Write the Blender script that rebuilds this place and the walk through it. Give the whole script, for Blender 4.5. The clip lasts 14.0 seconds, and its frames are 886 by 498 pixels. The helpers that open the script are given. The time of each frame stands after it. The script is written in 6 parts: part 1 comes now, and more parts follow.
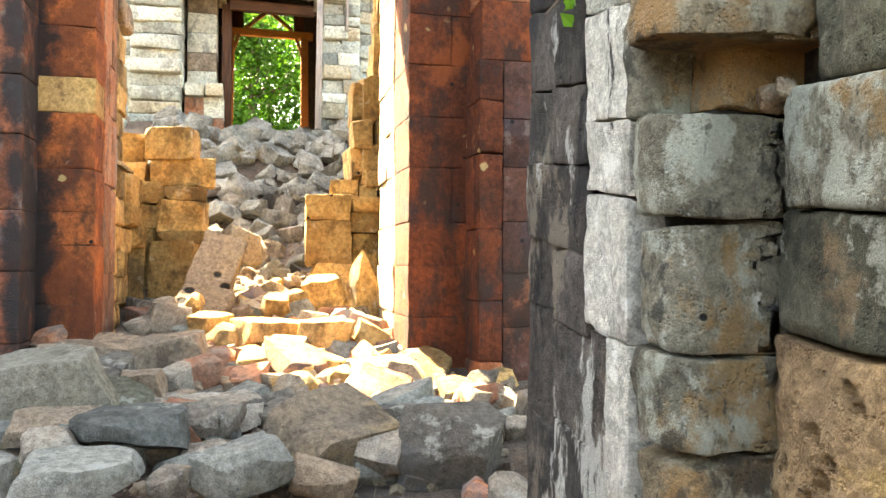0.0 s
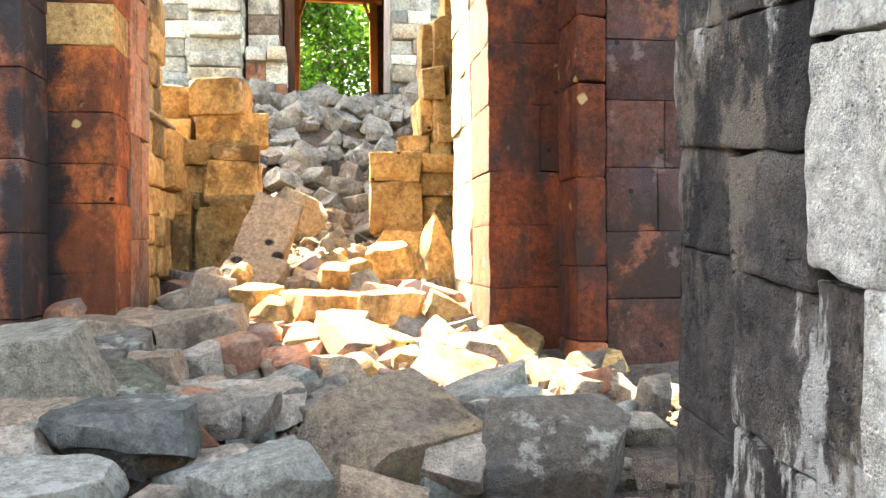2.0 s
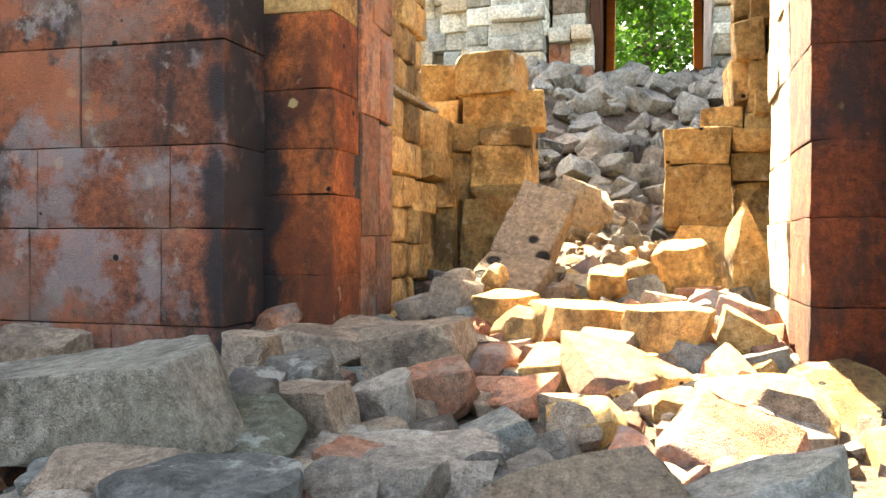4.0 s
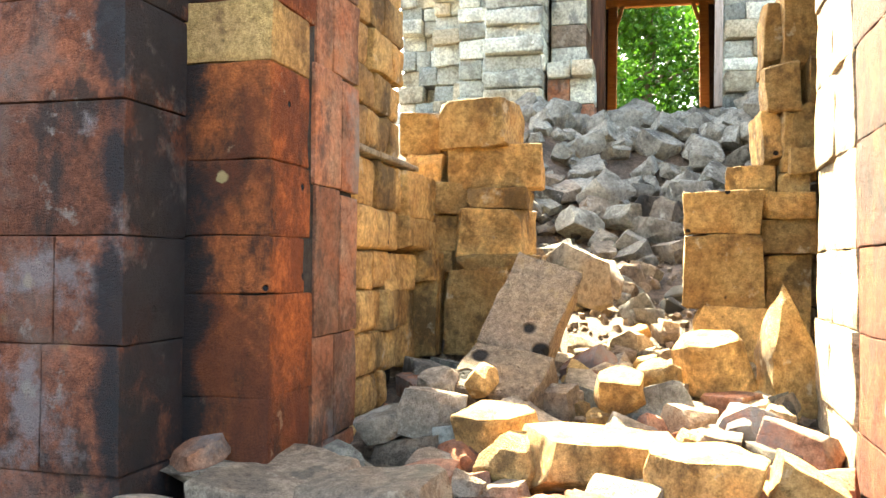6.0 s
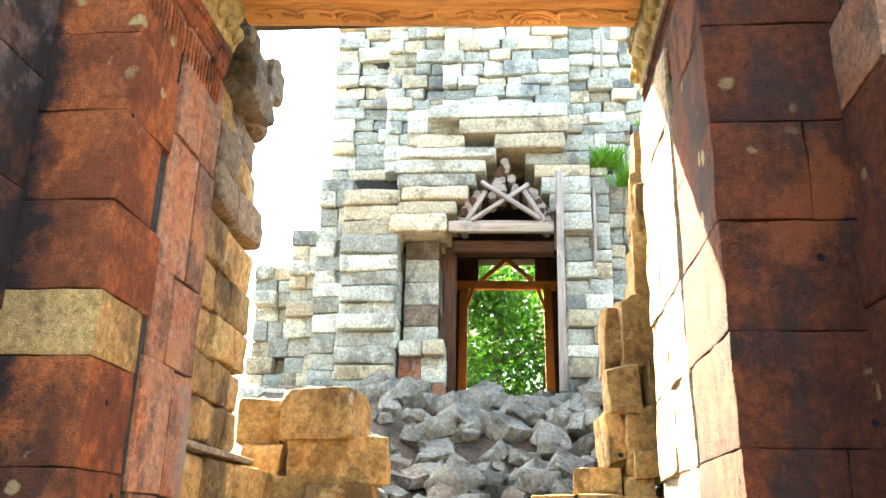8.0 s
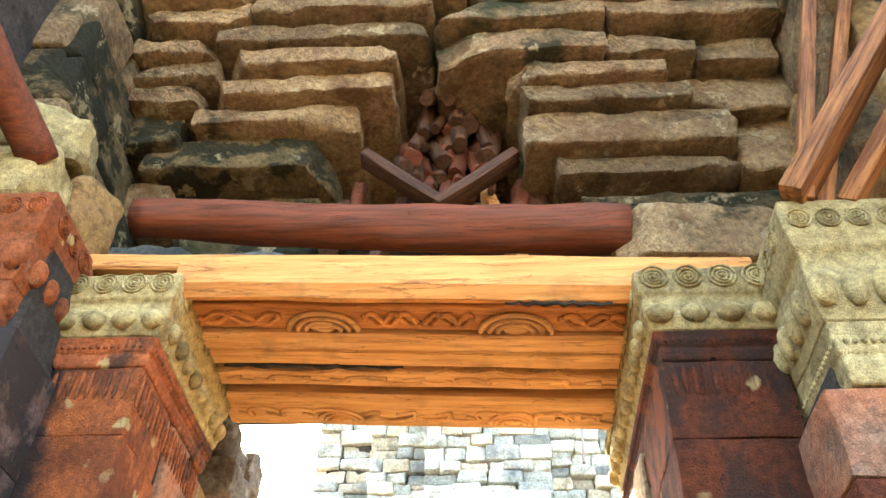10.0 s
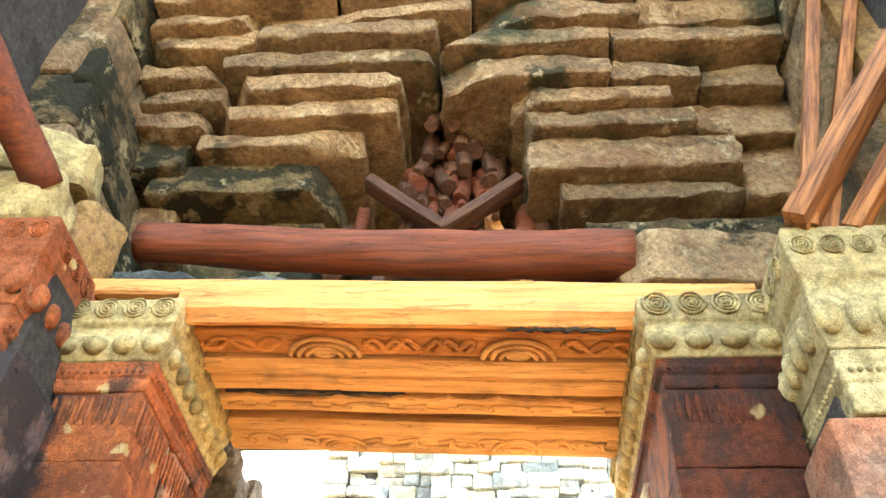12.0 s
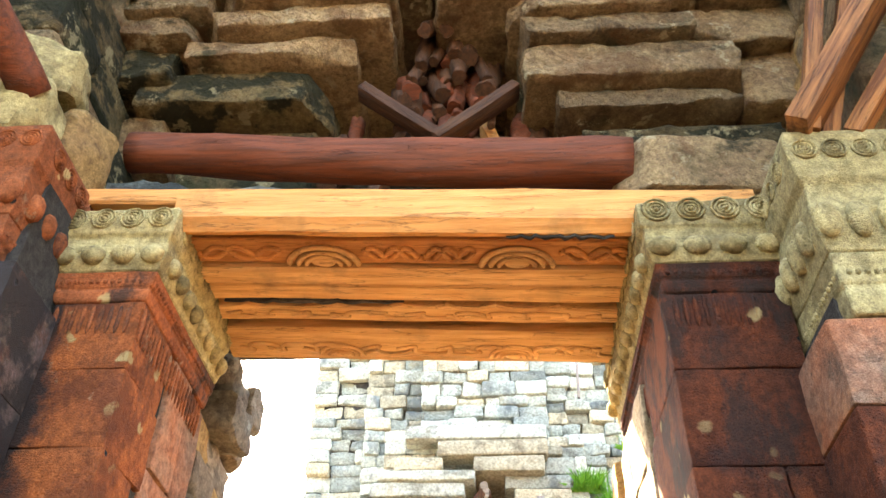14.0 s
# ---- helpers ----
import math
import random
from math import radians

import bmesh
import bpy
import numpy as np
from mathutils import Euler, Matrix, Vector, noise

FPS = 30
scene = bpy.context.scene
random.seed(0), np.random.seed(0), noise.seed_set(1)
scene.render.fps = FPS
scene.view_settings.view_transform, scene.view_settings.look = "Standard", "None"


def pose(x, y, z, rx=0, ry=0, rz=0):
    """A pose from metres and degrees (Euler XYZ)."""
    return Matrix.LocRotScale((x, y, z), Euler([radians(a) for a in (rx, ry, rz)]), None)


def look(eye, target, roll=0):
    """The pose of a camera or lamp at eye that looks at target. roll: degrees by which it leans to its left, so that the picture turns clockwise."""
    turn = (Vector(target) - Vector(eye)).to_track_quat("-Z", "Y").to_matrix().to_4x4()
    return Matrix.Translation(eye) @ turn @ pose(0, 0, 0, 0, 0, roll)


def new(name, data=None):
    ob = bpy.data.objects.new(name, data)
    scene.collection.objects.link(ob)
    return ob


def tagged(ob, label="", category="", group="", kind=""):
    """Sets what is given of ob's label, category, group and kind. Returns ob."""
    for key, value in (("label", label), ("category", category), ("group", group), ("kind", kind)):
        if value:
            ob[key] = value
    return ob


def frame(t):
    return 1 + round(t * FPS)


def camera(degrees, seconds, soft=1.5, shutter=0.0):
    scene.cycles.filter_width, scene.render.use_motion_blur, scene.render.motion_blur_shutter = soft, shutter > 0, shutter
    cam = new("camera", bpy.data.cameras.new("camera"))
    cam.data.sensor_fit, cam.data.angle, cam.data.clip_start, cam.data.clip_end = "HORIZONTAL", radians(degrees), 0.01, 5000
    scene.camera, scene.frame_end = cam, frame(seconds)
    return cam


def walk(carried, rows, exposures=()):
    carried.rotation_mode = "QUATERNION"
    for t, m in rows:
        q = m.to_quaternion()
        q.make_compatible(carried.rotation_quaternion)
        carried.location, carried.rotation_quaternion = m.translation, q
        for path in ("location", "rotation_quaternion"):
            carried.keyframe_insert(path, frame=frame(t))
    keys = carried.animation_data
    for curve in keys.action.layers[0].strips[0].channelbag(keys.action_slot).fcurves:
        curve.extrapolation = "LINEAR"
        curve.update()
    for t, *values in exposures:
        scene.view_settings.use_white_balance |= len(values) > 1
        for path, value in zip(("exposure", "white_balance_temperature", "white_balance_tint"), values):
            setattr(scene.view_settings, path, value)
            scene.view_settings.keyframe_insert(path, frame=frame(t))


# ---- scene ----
cam = camera(55.1, 14.0)
PATH = [
    (0, (-0.155, -4.629, 1.315), (0.282, -2.678, 1.35), 0.3),
    (0.5, (-0.198, -4.449, 1.378), (0.173, -2.484, 1.383), 0.4),
    (0.8, (-0.173, -4.334, 1.374), (0.163, -2.362, 1.375), -0.4),
    (1, (-0.157, -4.246, 1.37), (0.169, -2.273, 1.377), -0.2),
    (1.5, (-0.122, -4.031, 1.297), (0.169, -2.053, 1.288), -0.5),
    (2, (-0.029, -3.805, 1.206), (0.233, -1.823, 1.201), -0.3),
    (2.5, (0.071, -3.558, 1.178), (0.302, -1.572, 1.158), -0.2),
    (3, (0.168, -3.295, 1.185), (0.264, -1.298, 1.171), -0.2),
    (3.5, (0.257, -3.073, 1.203), (-0.078, -1.101, 1.189), -0.2),
    (4, (0.244, -2.918, 1.222), (-0.266, -0.984, 1.207), 0.1),
    (6.3, (0.14, -2.15, 1.514), (-0.36, -0.214, 1.572), 0.5),
    (6.5, (0.153, -2.109, 1.529), (-0.253, -0.153, 1.611), 0.8),
    (7, (0.174, -2.059, 1.568), (-0.108, -0.097, 1.834), 1.3),
    (7.5, (0.159, -2.069, 1.599), (-0.066, -0.137, 2.064), 1.3),
    (8, (0.151, -2.114, 1.633), (-0.011, -0.229, 2.282), 1.0),
    (8.5, (0.151, -2.138, 1.661), (0.029, -0.34, 2.527), 0.9),
    (9, (0.157, -2.167, 1.688), (0.05, -0.525, 2.826), 0.9),
    (9.2, (0.159, -2.174, 1.691), (0.054, -0.593, 2.911), 1.0),
    (11.3, (0.19, -2.183, 1.709), (0.07, -0.796, 3.145), 2.0),
    (11.5, (0.192, -2.178, 1.71), (0.07, -0.789, 3.143), 2.1),
    (12, (0.196, -2.172, 1.706), (0.068, -0.78, 3.135), 2.3),
    (12.5, (0.19, -2.174, 1.706), (0.07, -0.773, 3.126), 2.2),
    (13, (0.155, -2.167, 1.696), (0.053, -0.696, 3.048), 1.5),
    (13.5, (0.143, -2.156, 1.692), (0.048, -0.639, 2.993), 1.3),
    (14, (0.144, -2.153, 1.694), (0.048, -0.622, 2.977), 0.8),
]
walk(cam, [(t, look(eye, target, roll)) for t, eye, target, roll in PATH],
     [(0, 4.55, 8500, 6), (1.5, 4.55, 8000, 8), (2.6, 4.7, 8000, 8), (3.4, 4.65, 8000, 8), (4.0, 4.25, 7900, 8), (6.5, 4.4, 7200, 0), (7.5, 4.45, 7100, -2), (9.0, 4.35, 7200, 6), (11.3, 5.05, 7800, 4), (12.5, 5.05, 7800, 4), (13.2, 4.5, 7700, 6), (13.6, 4.4, 7600, 6), (14.0, 4.5, 7600, 6)])

# ---- world, sun, exposure ----
SUN_DIR = Vector((-0.5, 1.0, 1.3)).normalized()
world = bpy.data.worlds.new("sky")
scene.world = world
world.use_nodes = True
wn = world.node_tree.nodes
sky = wn.new("ShaderNodeTexSky")
sky.sky_type = "NISHITA"
sky.sun_disc = False
sky.sun_elevation = math.asin(SUN_DIR.z)
sky.sun_rotation = math.atan2(SUN_DIR.x, SUN_DIR.y)
sky.air_density, sky.dust_density, sky.ozone_density = 1.0, 3.0, 1.0
world.node_tree.links.new(sky.outputs[0], wn["Background"].inputs[0])
wn["Background"].inputs[1].default_value = 0.11
sun_data = bpy.data.lights.new("sun", "SUN")
sun_data.energy, sun_data.angle, sun_data.color = 5.0, radians(0.6), (1.0, 0.91, 0.74)
sun = new("sun", sun_data)
sun.matrix_world = look((-9.5, 10, 14), (-9.5 - SUN_DIR.x, 10 - SUN_DIR.y, 14 - SUN_DIR.z))


# ---- materials ----
def shader(name, rough=0.9):
    m = bpy.data.materials.new(name)
    m.use_nodes = True
    t = m.node_tree
    b = t.nodes["Principled BSDF"]
    b.inputs["Roughness"].default_value = rough
    b.inputs["Specular IOR Level"].default_value = 0.25
    return m, t, b


def node(t, kind, **values):
    n = t.nodes.new(kind)
    for k, v in values.items():
        n.inputs[k.replace("_", " ")].default_value = v
    return n


def noise_tex(t, vec, scale, detail=6.0, rough=0.6):
    n = node(t, "ShaderNodeTexNoise", Scale=scale, Detail=detail, Roughness=rough)
    t.links.new(vec, n.inputs["Vector"])
    return n.outputs["Fac"]


def ramp(t, fac, lo, hi):
    n = node(t, "ShaderNodeMapRange")
    n.inputs["From Min"].default_value, n.inputs["From Max"].default_value = lo, hi
    t.links.new(fac, n.inputs["Value"])
    return n.outputs["Result"]


def mix(t, fac, a, b, mode="MIX"):
    n = t.nodes.new("ShaderNodeMix")
    n.data_type, n.blend_type = "RGBA", mode
    for sock, v in ((n.inputs[0], fac), (n.inputs[6], a), (n.inputs[7], b)):
        if isinstance(v, (int, float)):
            sock.default_value = v
        elif isinstance(v, tuple):
            sock.default_value = (*v, 1)
        else:
            t.links.new(v, sock)
    return n.outputs[2]


def math2(t, op, a, b):
    n = t.nodes.new("ShaderNodeMath")
    n.operation = op
    for i, v in enumerate((a, b)):
        if isinstance(v, (int, float)):
            n.inputs[i].default_value = v
        else:
            t.links.new(v, n.inputs[i])
    return n.outputs[0]


def stone_mat(name, base, other, stain, stain_at=0.6, lichen=(0.5, 0.5, 0.46), lichen_at=0.68, spread=0.35, pits=0.0, bump=0.5, tool=0.0, big=1.6, streak=0.0, dark_band=None, holes=0.0, spots=0.0, layers=()):
    """Sandstone: two tones, dark stains, pale lichen spots, grain, pits and tool marks."""
    m, t, b = shader(name, 0.92)
    geo = t.nodes.new("ShaderNodeNewGeometry")
    info = t.nodes.new("ShaderNodeObjectInfo")
    pos = geo.outputs["Position"]
    shift = t.nodes.new("ShaderNodeVectorMath")
    shift.operation = "MULTIPLY_ADD"
    rnd = t.nodes.new("ShaderNodeCombineXYZ")
    t.links.new(info.outputs["Random"], rnd.inputs[0])
    t.links.new(info.outputs["Random"], rnd.inputs[2])
    t.links.new(rnd.outputs[0], shift.inputs[0])
    shift.inputs[1].default_value = (7, 0, 5)
    t.links.new(pos, shift.inputs[2])
    own = shift.outputs[0]
    c = mix(t, ramp(t, noise_tex(t, own, 5.0, 8), 0.35, 0.65), base, other)
    value = ramp(t, info.outputs["Random"], 0.0, 1.0)
    dark = tuple(v * (1 - spread) for v in (0.8, 0.8, 0.8))
    pale = tuple(min(1.6, v) for v in (1 + spread * 0.7, 1 + spread * 0.6, 1 + spread * 0.5))
    c = mix(t, 1.0, c, mix(t, value, dark, pale), "MULTIPLY")
    grain = noise_tex(t, pos, 170.0, 4, 0.8)
    c = mix(t, 0.6, c, mix(t, ramp(t, grain, 0.34, 0.66), (0.46, 0.45, 0.44), (1.42, 1.42, 1.42)), "MULTIPLY")
    mottle = noise_tex(t, pos, 34.0, 7, 0.72)
    c = mix(t, 0.7, c, mix(t, ramp(t, mottle, 0.36, 0.64), (0.42, 0.40, 0.38), (1.42, 1.42, 1.42)), "MULTIPLY")
    crust = ramp(t, noise_tex(t, own, 52.0, 6, 0.7), 0.60, 0.66)
    c = mix(t, math2(t, "MULTIPLY", crust, 0.6), c, tuple(v * 0.22 for v in base))
    patina = noise_tex(t, own, 3.2, 10, 0.66)
    c = mix(t, math2(t, "MULTIPLY", ramp(t, patina, 0.54, 0.6), 0.6), c, mix(t, 1.0, c, (0.34, 0.32, 0.31), "MULTIPLY"))
    if streak:
        st = t.nodes.new("ShaderNodeMapping")
        st.inputs["Scale"].default_value = (5.0, 5.0, 0.5)
        t.links.new(pos, st.inputs["Vector"])
        c = mix(t, math2(t, "MULTIPLY", ramp(t, noise_tex(t, st.outputs[0], 1.4, 5), 0.5, 0.68), streak), c, tuple(v * 0.25 for v in stain))
    c = mix(t, ramp(t, noise_tex(t, pos, big, 7, 0.65), stain_at, stain_at + 0.12), c, stain)
    c = mix(t, math2(t, "MULTIPLY", ramp(t, noise_tex(t, pos, 9.0, 9, 0.75), lichen_at, lichen_at + 0.06), 0.8), c, lichen)
    for col, scale, at, soft, amount, tall in layers:
        mp = t.nodes.new("ShaderNodeMapping")
        mp.inputs["Scale"].default_value = (1, 1, tall)
        mp.inputs["Location"].default_value = (scale * 3.1, at * 17, amount * 9)
        t.links.new(pos, mp.inputs["Vector"])
        c = mix(t, math2(t, "MULTIPLY", ramp(t, noise_tex(t, mp.outputs[0], scale, 10, 0.68), at, at + soft), amount), c, mix(t, ramp(t, grain, 0.3, 0.7), tuple(v * 0.7 for v in col), tuple(v * 1.2 for v in col)))
    dots = None
    if spots:
        vo = node(t, "ShaderNodeTexVoronoi", Scale=8.0, Randomness=1.0)
        wob = mix(t, 0.06, pos, noise_tex(t, pos, 16.0, 3), "ADD")
        t.links.new(wob, vo.inputs["Vector"])
        keep = ramp(t, noise_tex(t, pos, 2.2, 2), 0.5, 0.56)
        c = mix(t, math2(t, "MULTIPLY", math2(t, "MULTIPLY", ramp(t, vo.outputs["Distance"], 0.2, 0.14), keep), spots), c, (0.52, 0.36, 0.16))
    if holes:
        vh = node(t, "ShaderNodeTexVoronoi", Scale=5.0, Randomness=1.0)
        t.links.new(own, vh.inputs["Vector"])
        dots = ramp(t, vh.outputs["Distance"], holes * 1.3, holes)
        c = mix(t, dots, c, (0.012, 0.01, 0.009))
    # near-black ragged band along a vertical line at a given x
    if dark_band:
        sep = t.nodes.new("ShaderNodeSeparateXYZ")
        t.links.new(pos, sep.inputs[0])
        dist = math2(t, "ABSOLUTE", math2(t, "SUBTRACT", sep.outputs[0], dark_band[0]), 0.0)
        edge = math2(t, "ADD", dist, math2(t, "MULTIPLY", math2(t, "SUBTRACT", noise_tex(t, pos, 4.0, 9, 0.7), 0.5), dark_band[1] * 4.5))
        c = mix(t, math2(t, "MULTIPLY", ramp(t, edge, dark_band[1], dark_band[1] * 0.35), 0.93), c, (0.022, 0.018, 0.017))
    t.links.new(c, b.inputs["Base Color"])
    h = math2(t, "ADD", math2(t, "MULTIPLY", grain, 0.8), math2(t, "MULTIPLY", noise_tex(t, own, 11.0, 10, 0.7), 1.5))
    fine = node(t, "ShaderNodeTexVoronoi", Scale=95.0)
    t.links.new(own, fine.inputs["Vector"])
    speck = math2(t, "MULTIPLY", ramp(t, fine.outputs["Distance"], 0.34, 0.16), ramp(t, noise_tex(t, own, 12.0, 3), 0.45, 0.6))
    h = math2(t, "SUBTRACT", h, math2(t, "MULTIPLY", speck, 0.9))
    if pits:
        v = node(t, "ShaderNodeTexVoronoi", Scale=26.0)
        t.links.new(own, v.inputs["Vector"])
        h = math2(t, "ADD", h, math2(t, "MULTIPLY", ramp(t, v.outputs["Distance"], 0.05, 0.22), pits))
    if tool:
        w = node(t, "ShaderNodeTexWave", Scale=11.0, Distortion=12.0, Detail=4.0)
        w.bands_direction = "DIAGONAL"
        t.links.new(own, w.inputs["Vector"])
        h = math2(t, "ADD", h, math2(t, "MULTIPLY", w.outputs["Fac"], tool))
    if dots:
        h = math2(t, "SUBTRACT", h, math2(t, "MULTIPLY", dots, 2.0))
    bn = node(t, "ShaderNodeBump", Strength=min(1.0, bump * 1.5), Distance=0.02)
    t.links.new(h, bn.inputs["Height"])
    t.links.new(bn.outputs[0], b.inputs["Normal"])
    return m


def wood_mat(name, base, other, axis, bump=0.7):
    m, t, b = shader(name, 0.7)
    geo = t.nodes.new("ShaderNodeNewGeometry")
    mp = t.nodes.new("ShaderNodeMapping")
    mp.inputs["Scale"].default_value = tuple(2.0 if i == axis else 30.0 for i in range(3))
    where = t.nodes.new("ShaderNodeTexCoord")
    t.links.new(where.outputs["Object"] if axis == 2 else geo.outputs["Position"], mp.inputs["Vector"])
    f = noise_tex(t, mp.outputs[0], 1.5, 7, 0.65)
    c = mix(t, ramp(t, f, 0.38, 0.62), base, other)
    lines = noise_tex(t, mp.outputs[0], 0.8, 4, 0.6)
    crack = ramp(t, math2(t, "ABSOLUTE", math2(t, "SUBTRACT", lines, 0.5), 0.0), 0.010, 0.003)
    c = mix(t, math2(t, "MULTIPLY", crack, 0.45), c, (0.02, 0.01, 0.006))
    info = t.nodes.new("ShaderNodeObjectInfo")
    c = mix(t, 1.0, c, mix(t, info.outputs["Random"], (0.75, 0.72, 0.7), (1.2, 1.15, 1.1)), "MULTIPLY")
    c = mix(t, ramp(t, noise_tex(t, geo.outputs["Position"], 4.0, 5), 0.58, 0.75), c, tuple(v * 0.45 for v in base))
    t.links.new(c, b.inputs["Base Color"])
    bn = node(t, "ShaderNodeBump", Strength=bump, Distance=0.01)
    t.links.new(math2(t, "SUBTRACT", f, crack), bn.inputs["Height"])
    t.links.new(bn.outputs[0], b.inputs["Normal"])
    return m


def leaf_mat(name, a, bcol):
    m, t, b = shader(name, 0.5)
    geo = t.nodes.new("ShaderNodeNewGeometry")
    c = mix(t, geo.outputs["Random Per Island"], a, bcol)
    t.links.new(c, b.inputs["Base Color"])
    tr = t.nodes.new("ShaderNodeBsdfTranslucent")
    t.links.new(c, tr.inputs["Color"])
    ms = t.nodes.new("ShaderNodeMixShader")
    ms.inputs[0].default_value = 0.35
    t.links.new(b.outputs[0], ms.inputs[1])
    t.links.new(tr.outputs[0], ms.inputs[2])
    t.links.new(ms.outputs[0], t.nodes["Material Output"].inputs[0])
    return m


RED = stone_mat("red_sandstone", (0.40, 0.11, 0.035), (0.27, 0.08, 0.03), (0.05, 0.035, 0.035), 0.60, (0.5, 0.33, 0.17), 0.74, 0.15, 0.15, 0.45, 0, 1.6, 0.0, None, 0.05, 0.9, (((0.03, 0.021, 0.016), 2.6, 0.53, 0.07, 0.85, 0.6), ((0.36, 0.24, 0.15), 5.0, 0.60, 0.04, 0.6, 1.0)))
# stained red sandstone again, with shade darkened into its tones
RED_SHADED = stone_mat("shade_darkened_stained_red_sandstone", (0.21, 0.048, 0.014), (0.11, 0.03, 0.012), (0.035, 0.022, 0.02), 0.56, (0.42, 0.27, 0.13), 0.74, 0.2, 0.5, 0.9, 0, 1.6, 0.5, None, 0.045, 0.7, (((0.03, 0.021, 0.016), 3.0, 0.51, 0.06, 0.7, 0.45), ((0.40, 0.22, 0.10), 3.0, 0.64, 0.04, 0.7, 0.8), ((0.30, 0.07, 0.018), 2.2, 0.55, 0.06, 0.7, 0.8)))
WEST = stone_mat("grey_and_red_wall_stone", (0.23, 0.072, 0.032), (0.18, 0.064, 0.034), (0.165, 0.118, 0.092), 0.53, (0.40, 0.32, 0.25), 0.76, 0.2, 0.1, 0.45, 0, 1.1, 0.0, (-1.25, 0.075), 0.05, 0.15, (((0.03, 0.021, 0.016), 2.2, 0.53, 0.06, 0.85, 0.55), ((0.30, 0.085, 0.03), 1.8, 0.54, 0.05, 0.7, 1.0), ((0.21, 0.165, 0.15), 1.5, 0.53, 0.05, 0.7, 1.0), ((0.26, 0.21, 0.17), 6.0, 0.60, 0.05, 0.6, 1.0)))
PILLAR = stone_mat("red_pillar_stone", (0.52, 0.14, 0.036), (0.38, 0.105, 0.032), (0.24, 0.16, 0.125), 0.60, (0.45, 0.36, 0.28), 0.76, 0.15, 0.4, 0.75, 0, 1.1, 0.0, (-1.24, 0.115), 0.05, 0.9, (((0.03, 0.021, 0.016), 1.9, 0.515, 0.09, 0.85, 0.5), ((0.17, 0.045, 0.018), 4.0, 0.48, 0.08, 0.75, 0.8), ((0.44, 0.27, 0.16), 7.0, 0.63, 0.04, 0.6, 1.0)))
EAST = stone_mat("purple_and_red_wall_stone", (0.078, 0.04, 0.031), (0.11, 0.04, 0.022), (0.06, 0.042, 0.046), 0.52, (0.35, 0.28, 0.22), 0.76, 0.25, 0.1, 0.5, 0, 1.3, 0.4, None, 0.05, 0, (((0.03, 0.021, 0.016), 2.4, 0.52, 0.07, 0.8, 0.6), ((0.24, 0.085, 0.04), 2.2, 0.58, 0.05, 0.7, 1.0), ((0.16, 0.115, 0.10), 5.0, 0.60, 0.05, 0.6, 1.0)))
RED_GREY = stone_mat("greyed_red_sandstone", (0.28, 0.175, 0.12), (0.36, 0.13, 0.06), (0.19, 0.19, 0.185), 0.53, (0.42, 0.36, 0.28), 0.72, 0.3, 0.1, 0.4, layers=(((0.06, 0.045, 0.04), 4.0, 0.57, 0.06, 0.7, 0.6), ((0.40, 0.17, 0.08), 2.5, 0.57, 0.05, 0.7, 1.0)))
PURPLE = stone_mat("purple_brown_sandstone", (0.15, 0.085, 0.075), (0.22, 0.10, 0.06), (0.03, 0.028, 0.032), 0.60, (0.35, 0.28, 0.22), 0.74, 0.3, 0.1, 0.5)
OCHRE = stone_mat("ochre_sandstone", (0.40, 0.24, 0.085), (0.33, 0.19, 0.08), (0.14, 0.09, 0.05), 0.66, (0.5, 0.42, 0.3), 0.74, 0.2, 0.1, 0.4)
# tan sandstone turned yellow: golden bounce off sunlit stone is in the colour
GOLD_BOUNCE = stone_mat("bounce_yellowed_sandstone", (0.58, 0.39, 0.16), (0.44, 0.24, 0.08), (0.10, 0.065, 0.03), 0.63, (0.62, 0.54, 0.40), 0.66, 0.38, 0.25, 0.55, 0, 1.6, 0, None, 0.05, 0, (((0.07, 0.045, 0.02), 2.6, 0.55, 0.07, 0.75, 0.7), ((0.66, 0.58, 0.44), 5.0, 0.60, 0.06, 0.5, 1.0)))
# sandstone lightened where sun falls, so part of the sunlight is painted
PALE_SUN = stone_mat("sun_paled_sandstone", (0.58, 0.48, 0.34), (0.50, 0.38, 0.24), (0.25, 0.22, 0.18), 0.68, (0.6, 0.56, 0.5), 0.7, 0.2, 0.5, 0.7)
TAN = stone_mat("tan_sandstone", (0.36, 0.265, 0.18), (0.27, 0.20, 0.14), (0.13, 0.12, 0.08), 0.60, (0.45, 0.40, 0.32), 0.68, 0.3, 0.35, 0.6, layers=(((0.48, 0.40, 0.29), 4.0, 0.57, 0.05, 0.6, 1.0), ((0.09, 0.075, 0.055), 6.0, 0.59, 0.05, 0.65, 1.0)))
DOT = stone_mat("pitted_tan_sandstone", (0.35, 0.26, 0.17), (0.26, 0.20, 0.145), (0.15, 0.12, 0.09), 0.64, (0.40, 0.34, 0.26), 0.72, 0.1, 0.9, 0.8, 0, 1.6, 0, None, 0.17, 0, (((0.10, 0.075, 0.05), 9.0, 0.58, 0.05, 0.7, 1.0), ((0.42, 0.30, 0.16), 3.0, 0.56, 0.06, 0.6, 1.0)))
GREY = stone_mat("grey_sandstone", (0.29, 0.245, 0.19), (0.20, 0.17, 0.135), (0.085, 0.08, 0.075), 0.60, (0.40, 0.38, 0.33), 0.68, 0.45, 0.3, 0.5, layers=(((0.42, 0.39, 0.32), 5.0, 0.58, 0.05, 0.6, 1.0), ((0.07, 0.065, 0.06), 7.0, 0.60, 0.05, 0.6, 1.0)))
